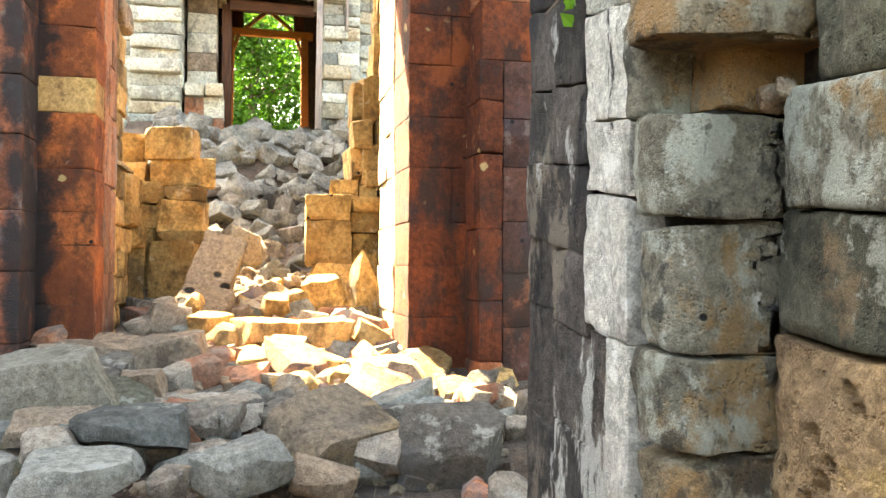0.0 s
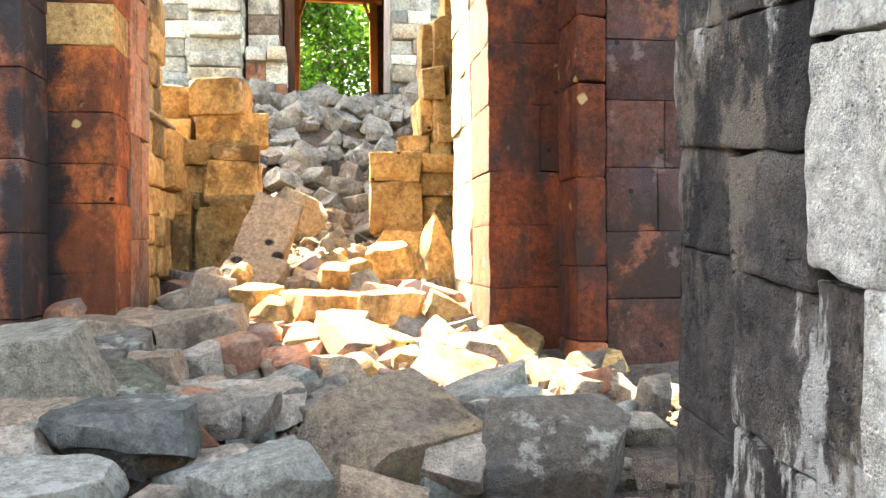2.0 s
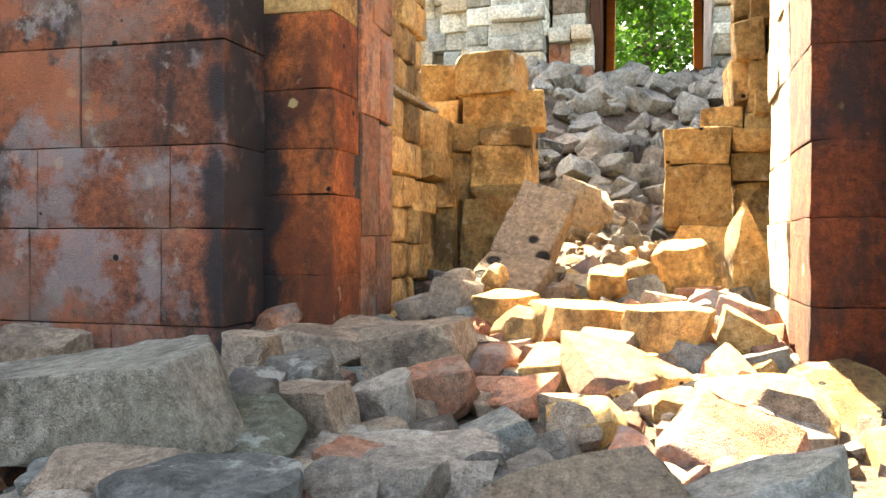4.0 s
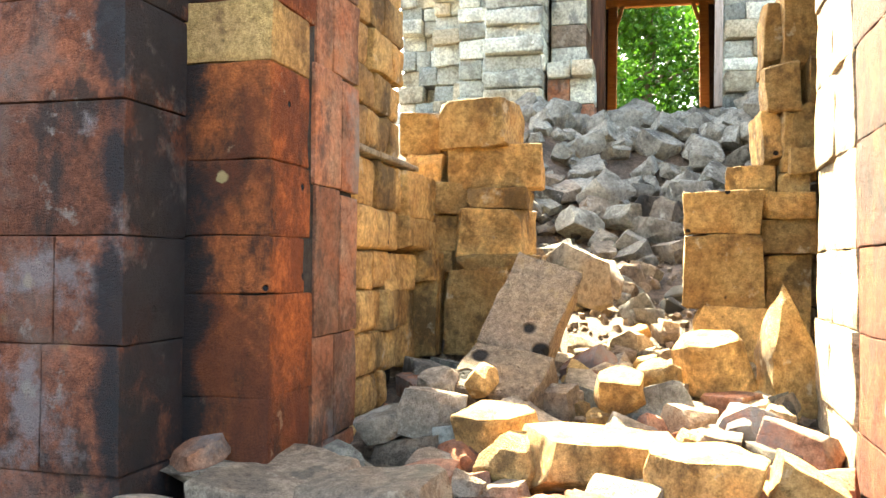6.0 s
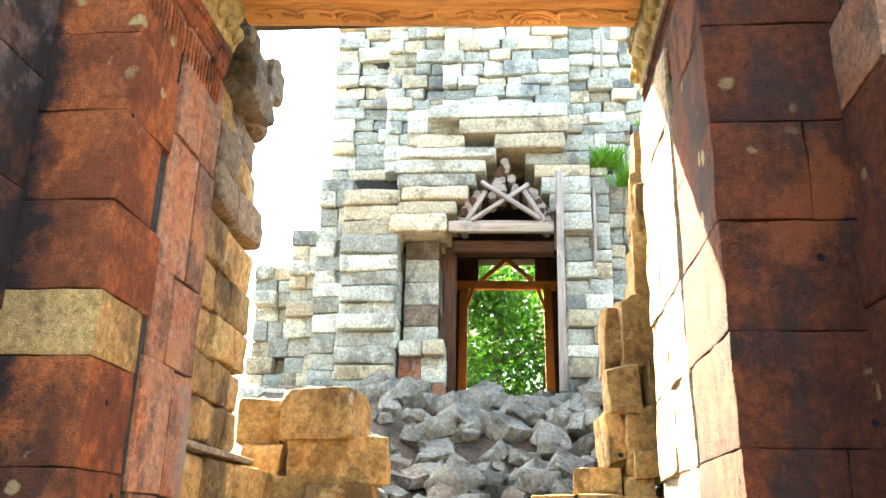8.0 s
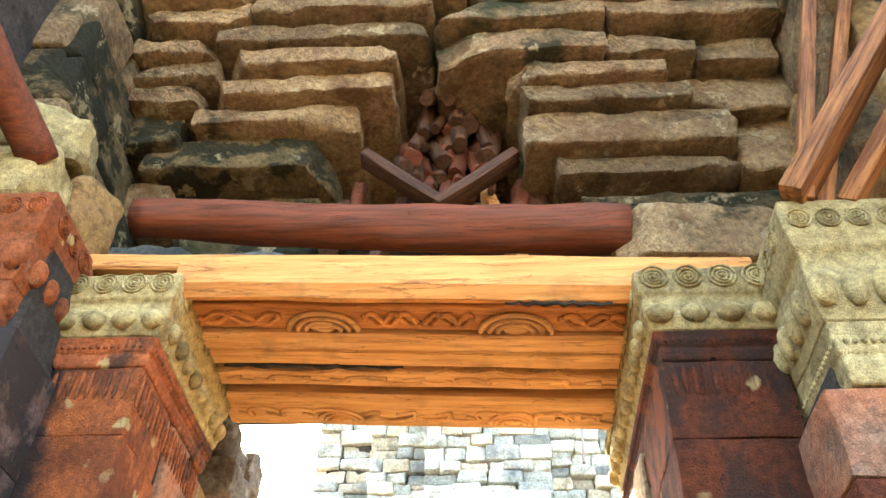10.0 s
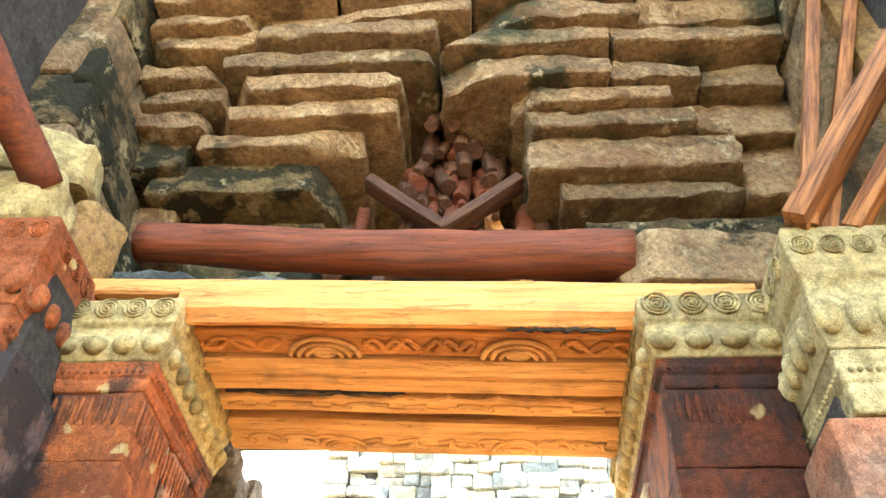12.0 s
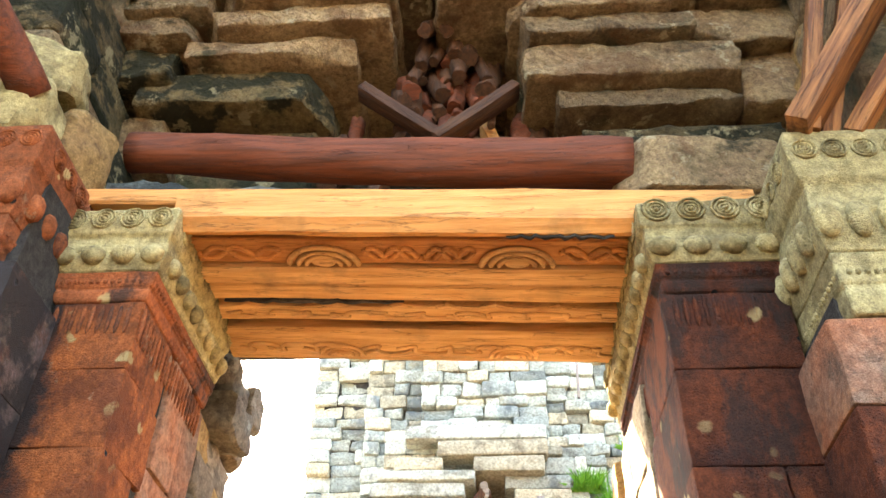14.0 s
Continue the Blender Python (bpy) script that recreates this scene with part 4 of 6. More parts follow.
def gable_timbers():
    rng = random.Random(41)
    log("timber_log", (-1.25, 0.16, 4.165), (0.72, 0.18, 4.05), 0.085, 0.1, WOOD_RED, "dark red round log lying above the lintel", "log", rng, 28, "", 0.22)
    tr = thing("timber_truss", 0.0, 0.5, 4.1, "old timber cross frame stuffed into the gable opening", "truss")
    strut("brace", (-0.40, 0.36, 4.76), (-0.03, 0.37, 4.42), 0.1, 0.05, WOOD_DARK, rng, parent=tr)
    strut("brace", (-0.05, 0.34, 4.38), (0.31, 0.34, 4.71), 0.1, 0.05, WOOD_DARK, rng, parent=tr)
    strut("post", (-0.36, 0.5, 4.1), (-0.2, 0.5, 4.62), 0.1, 0.05, WOOD_DARK, rng, parent=tr)
    strut("post", (0.34, 0.5, 4.1), (0.16, 0.5, 4.62), 0.14, 0.05, WOOD_X, rng, parent=tr)
    spots = ((-0.5, 4.2, 0.05, 0.2), (-0.44, 4.3, 0.035, 0.25), (-0.53, 4.05, 0.05, 0.1), (0.4, 4.2, 0.07, 0.2), (0.47, 4.08, 0.05, 0.15), (0.34, 4.33, 0.05, 0.2))
    wood = [(x, 0.46 + rng.uniform(0, 0.05), z + 0.26, r, h) for x, z, r, h in spots]
    for row, (z, half) in enumerate(((4.56, 0.16), (4.66, 0.22), (4.76, 0.25), (4.86, 0.22), (4.95, 0.16), (5.05, 0.1), (5.14, 0.08))):
        x = -half
        while x < half:
            r = rng.uniform(0.02, 0.052)
            wood.append((x + 0.0, 0.52 - 0.03 * row + rng.uniform(-0.03, 0.03), z + rng.uniform(-0.03, 0.03), r, rng.uniform(0.14, 0.3)))
            x += 1.8 * r
    for x, y, z, r, h in wood:
        log("wood_billet", (x, y + 0.08, z + h * 0.8), (x + rng.uniform(-0.07, 0.07), y - rng.uniform(-0.03, 0.07), z - h * 0.5), r, r * rng.uniform(0.7, 1.0), rng.choice((WOOD_DARK, WOOD_DARK, WOOD_RED)), "short split log wedged in the gable opening", "log", rng, 6, "wood billets", 0.5)
    for a, b, w, t in (((1.14, -0.33, 3.62), (1.71, -0.38, 5.64), 0.1, 0.05), ((1.21, -0.29, 3.62), (1.91, -0.35, 5.64), 0.09, 0.05), ((1.1, -0.36, 3.62), (1.96, -0.7, 4.88), 0.13, 0.07), ((1.27, -0.33, 3.62), (2.16, -0.66, 4.88), 0.08, 0.06)):
        strut("timber_prop", a, b, w, t, WOOD_Z, rng, "red-brown timber prop standing on the large capital", "timber prop", group="timber props")
    log("timber_pole", (-1.42, -0.3, 4.0), (-1.62, -1.0, 4.35), 0.07, 0.07, WOOD_RED, "round red-brown pole leaning in the vault", "pole", rng, 10)


lintel()
gable_timbers()


# ---- fallen blocks ----
STONES = {"tan": (TAN, "tan sandstone block fallen among the rubble"), "moss": (MOSS, "greenish weathered sandstone block in the rubble"), "grey": (GREY, "grey angular stone block lying in the rubble"),
          "red": (RED_GREY, "reddish brown stone lying near the doorway"), "blue": (BLUE, "blue-grey broken stone slab in the rubble"), "dot": (DOT, "large pitted tan block with round holes"),
          "slab": (SLAB, "long pale sandstone slab tipped on the rubble"), "pale": (PALE_SUN, "broken sandstone piece with sunlight paled into its colour"), "gold": (GOLD_BOUNCE, "sandstone block lying in sunlight, yellow with painted bounce light"), "cream": (OCHRE, "cream rounded stone resting on the wall top")}
stone_rng = random.Random(77)


def fallen_block(x, y, z, w, d, h, kind, tilt=None, cuts=None, rz=None, rx=None, ry=None):
    """A broken block of the given width, depth and height about its middle."""
    rng = stone_rng
    m, label = STONES[kind]
    square = kind in ("slab", "tan", "dot", "cream")
    cuts = cuts or (9 if square else 14)
    tilt = tilt or (8 if square else 16)
    me = rock_mesh("fallen_block", (w * 1.02, d * 0.85, h * (1.0 if square else 0.85)), rng, cuts, (0.8, 1.08) if square else (0.64, 1.0), m)
    ob = new("fallen_block", me)
    ob.matrix_basis = pose(x, y, z, (rng.uniform(-2, 12) if square else rng.uniform(0, 12) if kind == "blue" else rng.uniform(4, 26)) if rx is None else rx, rng.uniform(-tilt, tilt) if ry is None else ry, rng.uniform(-18, 18) if rz is None else rz)
    return tagged(ob, label, "stone block", "fallen blocks")



# ---- standing remains of the sunlit passage ----
LAID = {"stack": (GOLD_BOUNCE, "squared sandstone block in a leaning stack, yellow with painted bounce light", "stacked blocks", 3.5), "low": (GOLD_BOUNCE, "sandstone block of the broken passage wall, yellow with painted bounce light", "passage wall blocks", 3.0),
        "col": (GOLD_BOUNCE, "sandstone block of a broken wall end, yellow with painted bounce light", "wall end blocks", 0.8), "ruin": (GOLD_BOUNCE, "upright stone of the ragged wall end, yellow with painted bounce light", "wall end blocks", 4.0)}
laid_rng = random.Random(19)


def laid_block(x0, x1, y, depth, z0, z1, kind):
    m, label, group, turn = LAID[kind]
    ob = new("stone_block", rock_mesh("stone_block", (x1 - x0 - 0.004, depth, z1 - z0 - 0.002), laid_rng, 4, (0.98, 1.14), m, 0.01, 0.005, 0.02))
    t = laid_rng.uniform
    ob.matrix_basis = pose((x0 + x1) / 2, y + depth / 2, (z0 + z1) / 2, t(-1, 1) * turn * 0.3, t(-1, 1) * turn * 0.5, t(-1, 1) * turn * 2)
    tagged(ob, label, "stone block", group)


laid_block(-0.89, -0.57, 1.72, 0.34, 2.06, 2.29, "stack")
laid_block(-0.89, -0.43, 1.78, 0.34, 1.87, 2.08, "stack")
laid_block(-0.79, -0.49, 1.72, 0.34, 1.76, 1.86, "stack")
laid_block(-0.82, -0.49, 1.72, 0.34, 1.54, 1.76, "stack")
laid_block(-0.82, -0.49, 1.72, 0.34, 1.46, 1.55, "stack")
laid_block(-0.86, -0.55, 1.72, 0.34, 1.05, 1.47, "stack")
laid_block(-1.16, -0.93, 1.85, 0.34, 2.04, 2.25, "stack")
laid_block(-1.11, -0.91, 1.80, 0.34, 1.85, 2.04, "stack")
laid_block(-0.97, -0.78, 1.75, 0.34, 1.73, 1.89, "stack")
laid_block(-0.97, -0.81, 1.80, 0.34, 1.56, 1.74, "stack")
laid_block(-0.97, -0.84, 1.80, 0.34, 1.46, 1.57, "stack")
laid_block(-0.97, -0.85, 1.85, 0.34, 0.99, 1.48, "stack")
laid_block(-1.06, -0.95, 1.75, 0.34, 1.56, 1.74, "stack")
laid_block(-1.20, -0.94, 1.35, 0.4, 1.70, 1.91, "low")
laid_block(-1.20, -0.93, 1.35, 0.4, 1.56, 1.70, "low")
laid_block(-1.11, -0.97, 1.15, 0.4, 1.38, 1.54, "low")
laid_block(-1.10, -0.97, 1.10, 0.4, 1.22, 1.39, "low")
laid_block(-1.10, -1.00, 1.10, 0.4, 1.04, 1.22, "low")
laid_block(-1.15, -0.90, 1.60, 0.4, 1.41, 1.56, "low")
laid_block(-1.16, -1.01, 1.50, 0.4, 1.01, 1.44, "low")
laid_block(-1.06, -0.91, 1.65, 0.4, 1.04, 1.56, "low")
laid_block(0.23, 0.56, 1.75, 0.3, 1.64, 1.83, "col")
laid_block(0.23, 0.57, 1.75, 0.3, 1.30, 1.65, "col")
laid_block(0.27, 0.59, 1.75, 0.3, 0.97, 1.31, "col")
laid_block(0.57, 0.80, 1.85, 0.3, 1.71, 1.83, "col")
laid_block(0.57, 0.81, 1.90, 0.3, 1.55, 1.72, "col")
laid_block(0.59, 0.79, 1.95, 0.3, 1.12, 1.56, "col")
laid_block(0.44, 0.66, 1.90, 0.35, 1.84, 1.96, "ruin")
laid_block(0.65, 0.79, 1.90, 0.35, 1.80, 1.92, "ruin")
laid_block(0.57, 0.66, 1.95, 0.35, 1.96, 2.22, "ruin")
laid_block(0.65, 0.73, 1.90, 0.35, 1.92, 2.21, "ruin")
laid_block(0.72, 0.83, 1.90, 0.35, 2.03, 2.24, "ruin")
laid_block(0.68, 0.79, 1.85, 0.35, 1.91, 2.03, "ruin")
laid_block(0.59, 0.75, 1.90, 0.35, 2.20, 2.43, "ruin")
laid_block(0.76, 0.83, 1.90, 0.35, 2.23, 2.45, "ruin")
laid_block(0.59, 0.69, 2.00, 0.35, 2.44, 2.73, "ruin")
laid_block(0.66, 0.79, 1.95, 0.35, 2.42, 2.77, "ruin")
laid_block(0.78, 0.87, 1.95, 0.35, 2.60, 2.75, "ruin")
laid_block(0.78, 0.86, 1.95, 0.35, 2.45, 2.60, "ruin")
laid_block(0.75, 0.88, 2.00, 0.35, 2.78, 2.92, "ruin")
laid_block(0.78, 0.90, 2.00, 0.35, 2.92, 3.12, "ruin")
laid_block(0.79, 0.91, 2.00, 0.35, 3.12, 3.26, "ruin")
laid_block(0.78, 0.88, 2.00, 0.35, 2.89, 3.21, "ruin")
laid_block(0.78, 0.89, 2.00, 0.35, 3.21, 3.40, "ruin")
laid_block(0.79, 0.93, 2.05, 0.35, 3.26, 3.50, "ruin")
laid_block(0.82, 0.95, 2.10, 0.35, 3.51, 3.76, "ruin")



def passage():
    rng = random.Random(8)
    west = solid("wall_passage_west", (-1.9, 0.76, 0.3), (-1.06, 1.45, 3.3), CORE, "ragged sandstone wall lining the passage, yellow with painted bounce light", "wall")
    masonry(west, "x", -0.985, 1, 0.74, 1.22, (0.6, 0.9, 1.05, 1.22, 1.39, 1.55), 0.25, (GOLD_BOUNCE,), rng, 0.16, 0.3, 0.012, 0.02, 0.012, 5, None, 1.0)
    masonry(west, "x", -0.985, 1, 0.74, 1.58, (1.55, 1.72, 1.92), 0.25, (GOLD_BOUNCE,), rng, 0.2, 0.4, 0.012, 0.02, 0.012, 5, None, 1.0)
    # thin pale course paints the sunlit top of the ledge
    masonry(west, "x", -0.965, 1, 0.74, 1.56, (1.922, 1.95), 0.2, (PALE_SUN,), rng, 0.2, 0.3, 0.004, 0.006, 0.004, 3, None, 0.5)
    masonry(west, "x", -1.0, 1, 0.74, 1.42, (1.955, 2.12, 2.28, 2.45, 2.63, 2.82), 0.25, (GOLD_BOUNCE, OCHRE, GOLD_BOUNCE), rng, 0.16, 0.3, 0.014, 0.02, 0.012, 5, None, 1.2)
    masonry(west, "x", -0.98, 1, 0.74, 1.36, (2.82, 3.0, 3.18, 3.36), 0.25, (GOLD_BOUNCE, TAN), rng, 0.2, 0.36, 0.04, 0.03, 0.02, 5, None, 3)
    masonry(west, "x", -0.93, 1, 0.9, 1.42, (3.36, 3.55, 3.72), 0.3, (TAN, GREY), rng, 0.3, 0.4, 0.05, 0.04, 0.025, 6, None, 4)
    east = solid("wall_passage_east", (0.84, 1.22, 0.3), (2.2, 2.3, 3.3), CORE, "broken end of the passage wall", "wall")
    masonry(east, "y", 2.1, -1, 0.82, 1.5, (0.6, 1.0, 1.3, 1.6, 1.9, 2.2, 2.5, 2.8, 3.1, 3.4, 3.7), 0.2, (GOLD_BOUNCE, TAN), rng, 0.2, 0.4, 0.03, 0.02, 0.012, 4, None, 1.5)
    far = solid("wall_passage_far_east", (1.25, 2.3, 0.3), (2.0, 5.9, 2.6), CORE, "low broken wall along the rubble slope", "wall")
    masonry(far, "x", 1.22, -1, 2.3, 5.9, (1.2, 1.5, 1.8, 2.1, 2.4, 2.7), 0.3, (GREY, TAN, TOWER), rng, 0.25, 0.5, 0.05, 0.02, 0.015, 4, None, 2)
    near = solid("wall_passage_far_west", (-2.6, 2.2, 0.3), (-1.3, 5.6, 1.9), CORE, "low broken wall beside the stacked blocks", "wall")
    masonry(near, "x", -1.26, 1, 2.2, 5.6, (1.2, 1.5, 1.75, 2.0), 0.3, (TAN, GREY), rng, 0.25, 0.5, 0.05, 0.02, 0.015, 4, None, 2)


passage()


# ---- tower beyond the passage ----
def tower():
    rng = random.Random(2)
    base = thing("wall_tower", 0.2, 7.5, 2.0, "tall ruined temple tower of pale lichen-covered sandstone blocks with a doorway", "tower", "", "structure")
    for lo, hi in (((-1.95, 6.95, 1.5), (-0.75, 9.75, 6.2)), ((0.85, 6.75, 1.5), (2.9, 9.75, 6.2)), ((-1.85, 6.95, 6.2), (2.7, 9.75, 9.8)), ((-0.75, 9.45, 1.5), (-0.56, 9.75, 6.2)), ((0.64, 9.45, 1.5), (0.85, 9.75, 6.2)),
                   ((-0.56, 9.45, 5.45), (0.64, 9.75, 6.2)), ((-1.6, 8.0, 9.8), (2.4, 9.75, 10.9)), ((-2.7, 7.2, 1.5), (-1.95, 9.2, 4.4))):
        solid("core", lo, hi, CORE, parent=base)
    both = (TOWER, TOWER, TOWER, TOWER_GREY, TOWER_TAN)
    # left pilaster of the porch
    zs = courses(rng, 1.9, 5.15, 0.13, 0.2)
    masonry(base, "y", 6.1, -1, -1.62, -1.02, zs, 0.5, (TOWER, TOWER_TAN), rng, 0.3, 0.62, 0.055, 0.024, 0.02, 5, None, 2.2)
    masonry(base, "x", -1.02, 1, 6.15, 6.9, zs, 0.3, (TOWER,), rng, 0.3, 0.5, 0.02, 0.016, 0.012, 3, None, 1)
    # door jamb with its projecting block
    zs = (1.9, 2.1, 2.35, 2.6, 2.85, 3.1, 3.36)
    masonry(base, "y", 6.2, -1, -0.99, -0.52, zs, 0.5, (TOWER, RED_GREY, TOWER), rng, 0.2, 0.3, 0.012, 0.01, 0.006, 3, None, 0.4)
    block("stone_block", (-0.98, 6.12, 3.36), (-0.75, 6.6, 3.51), TOWER, base, rng, 0.012, 0.006, 4)
    block("stone_block", (-0.735, 6.06, 3.36), (-0.53, 6.6, 3.51), TOWER_TAN, base, rng, 0.012, 0.006, 4)
    masonry(base, "y", 6.4, -1, -0.98, -0.62, (3.52, 3.72, 3.95, 4.2, 4.45, 4.66), 0.5, (TOWER, GREY), rng, 0.2, 0.36, 0.012, 0.012, 0.008, 3, None, 0.5)
    # carved false colonnette of rings
    col = bmesh.new()
    for i in range(16):
        z = 2.2 + i * 0.06
        bmesh.ops.create_cone(col, cap_ends=True, segments=14, radius1=0.055 if i % 2 else 0.045, radius2=0.045 if i % 2 else 0.055, depth=0.058, matrix=Matrix.Translation((-0.84, 6.16, z)))
    part("colonnette", col, TOWER, base, "ringed carved stone colonnette")
    # corbelled stones stepping in over the door
    for z0, z1, a, b in ((4.66, 4.86, -1.05, -0.52), (4.86, 5.02, -1.0, -0.42), (5.02, 5.17, -1.05, -0.30), (5.17, 5.32, -1.0, -0.22), (5.32, 5.48, -1.05, -0.12), (5.48, 5.6, -0.98, 0.0), (5.6, 5.75, -0.85, -0.35)):
        block("stone_block", (a + rng.uniform(-0.08, 0.08), 6.08 + rng.uniform(-0.05, 0.05), z0), (b, 6.9, z1 - 0.006), rng.choice((TOWER, TOWER_TAN)), base, rng, 0.025, 0.014, 6, 1.0)
    for z0, z1, a, b in ((5.58, 5.76, -0.02, 0.72), (5.765, 5.95, -0.4, 0.76), (5.955, 6.12, -0.75, 0.76)):
        block("stone_block", (a, 6.08, z0), (b, 6.9, z1 - 0.005), TOWER_TAN if z0 < 5.9 else TOWER, base, rng, 0.02, 0.01, 8, 0.5)
    for z0, z1, a in ((4.7, 4.9, 0.62), (4.9, 5.1, 0.55), (5.1, 5.3, 0.47), (5.3, 5.44, 0.4), (5.44, 5.58, 0.3)):
        block("stone_block", (a, 6.2, z0), (0.98, 6.9, z1 - 0.005), rng.choice((TOWER, TOWER_TAN)), base, rng, 0.015, 0.01, 5, 0.5)
    masonry(base, "y", 6.32, -1, -1.0, 0.8, (5.3, 5.46, 5.6, 5.75, 5.9, 6.05, 6.18), 0.4, both, rng, 0.2, 0.36, 0.02, 0.014, 0.01, 4, lambda x, z: z < 5.6 and -0.3 < x < 0.45, 1.0)
    # right of the door
    zs = courses(rng, 2.2, 6.1, 0.12, 0.2)
    masonry(base, "y", 6.3, -1, 0.7, 1.18, zs, 0.5, both, rng, 0.16, 0.36, 0.03, 0.02, 0.018, 4, None, 1.6)
    masonry(base, "y", 6.55, -1, 1.18, 2.6, zs, 0.4, both, rng, 0.16, 0.34, 0.05, 0.022, 0.02, 4, None, 2.2)
    # main face above the porch
    zs = courses(rng, 5.6, 10.6, 0.13, 0.2)
    masonry(base, "y", 6.45, -1, -0.62, 0.82, [z for z in zs if z > 6.05], 0.5, both, rng, 0.15, 0.42, 0.05, 0.022, 0.02, 4, None, 2.0)
    masonry(base, "y", 6.7, -1, -1.3, -0.62, zs, 0.5, both, rng, 0.16, 0.34, 0.05, 0.022, 0.02, 4, None, 2.2)
    masonry(base, "y", 6.6, -1, 0.82, 2.6, [z for z in zs if z > 6.05], 0.5, both, rng, 0.16, 0.34, 0.05, 0.022, 0.02, 4, None, 2.2)
    masonry(base, "y", 6.9, -1, -1.98, -1.3, zs[:24], 0.5, both, rng, 0.18, 0.4, 0.05, 0.022, 0.02, 4, None, 2.2)
    # stepped ruined shoulder
    zs = courses(rng, 1.9, 5.6, 0.14, 0.22)
    masonry(base, "y", 6.6, -1, -2.0, -1.62, [z for z in zs if z < 5.5], 0.5, both, rng, 0.18, 0.36, 0.06, 0.016, 0.014, 3, None, 1.5)
    masonry(base, "y", 6.75, -1, -2.32, -1.98, [z for z in zs if z < 5.0], 0.5, both, rng, 0.16, 0.3, 0.08, 0.016, 0.014, 3, None, 2)
    masonry(base, "y", 6.9, -1, -2.75, -2.28, [z for z in zs if z < 4.65], 0.5, both, rng, 0.16, 0.3, 0.1, 0.016, 0.014, 3, None, 2.5)
    masonry(base, "y", 5.9, -1, -2.7, -1.62, (1.7, 1.9, 2.1, 2.3, 2.5, 2.7, 2.85, 3.0), 0.5, both, rng, 0.16, 0.34, 0.12, 0.02, 0.018, 3, None, 4)
    # sides of the dark room and its back wall
    masonry(base, "x", -0.74, 1, 6.95, 9.5, (2.5, 2.9, 3.3, 3.7, 4.1, 4.5, 4.9, 5.3), 0.15, (PURPLE, RED_GREY), rng, 0.4, 0.7, 0.01, 0.012, 0.008, 3)
    masonry(base, "x", 0.84, -1, 6.95, 9.5, (2.5, 2.9, 3.3, 3.7, 4.1, 4.5, 4.9, 5.3), 0.15, (PURPLE, RED_GREY), rng, 0.4, 0.7, 0.01, 0.012, 0.008, 3)


def tower_timber():
    rng = random.Random(31)
    fr = thing("timber_door_frame", 0.07, 6.15, 3.0, "weathered grey timber truss and beam over the tower doorway", "door frame")
    strut("tie_beam", (-0.50, 6.12, 4.71), (0.58, 6.12, 4.69), 0.075, 0.12, WOOD_GREY_X, rng, parent=fr)
    strut("lower_beam", (-0.46, 6.3, 4.55), (0.58, 6.3, 4.53), 0.09, 0.12, WOOD_DARK, rng, parent=fr)
    strut("rafter", (-0.32, 6.12, 4.76), (-0.12, 6.12, 5.1), 0.06, 0.05, WOOD_GREY, rng, parent=fr)
    strut("rafter", (0.48, 6.12, 4.76), (0.28, 6.12, 5.1), 0.06, 0.05, WOOD_GREY, rng, parent=fr)
    strut("cross_brace", (-0.27, 6.09, 4.76), (0.33, 6.09, 5.16), 0.06, 0.04, WOOD_GREY, rng, parent=fr)
    strut("cross_brace", (0.44, 6.05, 4.76), (-0.16, 6.05, 5.18), 0.06, 0.04, WOOD_GREY, rng, parent=fr)
    strut("post", (0.63, 6.1, 3.0), (0.65, 6.1, 5.3), 0.075, 0.075, WOOD_GREY, rng, parent=fr)
    strut("post", (-0.50, 6.5, 2.9), (-0.50, 6.5, 4.6), 0.12, 0.12, WOOD_DARK, rng, parent=fr)
    for i in range(100):
        k = rng.random()
        side = rng.choice((-1, 1))
        if i < 26:
            x, z = 0.08 + rng.uniform(-0.2, 0.2) * (1 - k), 5.08 + k * 0.38
        else:
            z = 4.76 + k * 0.4
            x = 0.08 + side * (0.5 - k * 0.26 + rng.uniform(-0.05, 0.03))
        r = rng.uniform(0.028, 0.045)
        log("wood_billet", (x, 6.18 + rng.uniform(-0.03, 0.03), z), (x, 6.6, z), r, r, rng.choice((WOOD_GREY_X, WOOD_DARK, WOOD_GREY_X)), "round log end packed above the tower doorway", "log", rng, 2, "log ends")
    for x, z0, z1, y in ((0.93, 4.9, 5.5, 6.25), (1.0, 4.3, 5.2, 6.26), (1.35, 5.0, 5.5, 6.42), (1.5, 4.6, 5.1, 6.42), (1.18, 6.6, 7.3, 6.4)):
        strut("timber_batten", (x, y, z0), (x + 0.02, y, z1), 0.045, 0.03, WOOD_GREY, rng, "thin grey batten fixed to the tower wall", "batten", group="battens")
    inner = thing("timber_door_frame", 0.05, 9.42, 3.0, "sunlit brown timber frame of the rear doorway", "door frame")
    strut("jamb", (-0.55, 9.4, 2.9), (-0.53, 9.4, 5.0), 0.09, 0.12, WOOD_X, rng, parent=inner)
    strut("jamb", (0.66, 9.4, 2.9), (0.64, 9.4, 5.0), 0.09, 0.12, WOOD_X, rng, parent=inner)
    strut("head", (-0.68, 9.4, 5.05), (0.78, 9.4, 5.03), 0.09, 0.12, WOOD_X, rng, parent=inner)
    strut("rafter", (-0.3, 9.38, 5.1), (0.07, 9.38, 5.42), 0.05, 0.06, WOOD_X, rng, parent=inner)
    strut("rafter", (0.44, 9.38, 5.1), (0.07, 9.38, 5.42), 0.05, 0.06, WOOD_X, rng, parent=inner)
    strut("corner_brace", (-0.5, 9.38, 4.7), (-0.4, 9.38, 5.0), 0.05, 0.05, WOOD_X, rng, parent=inner)
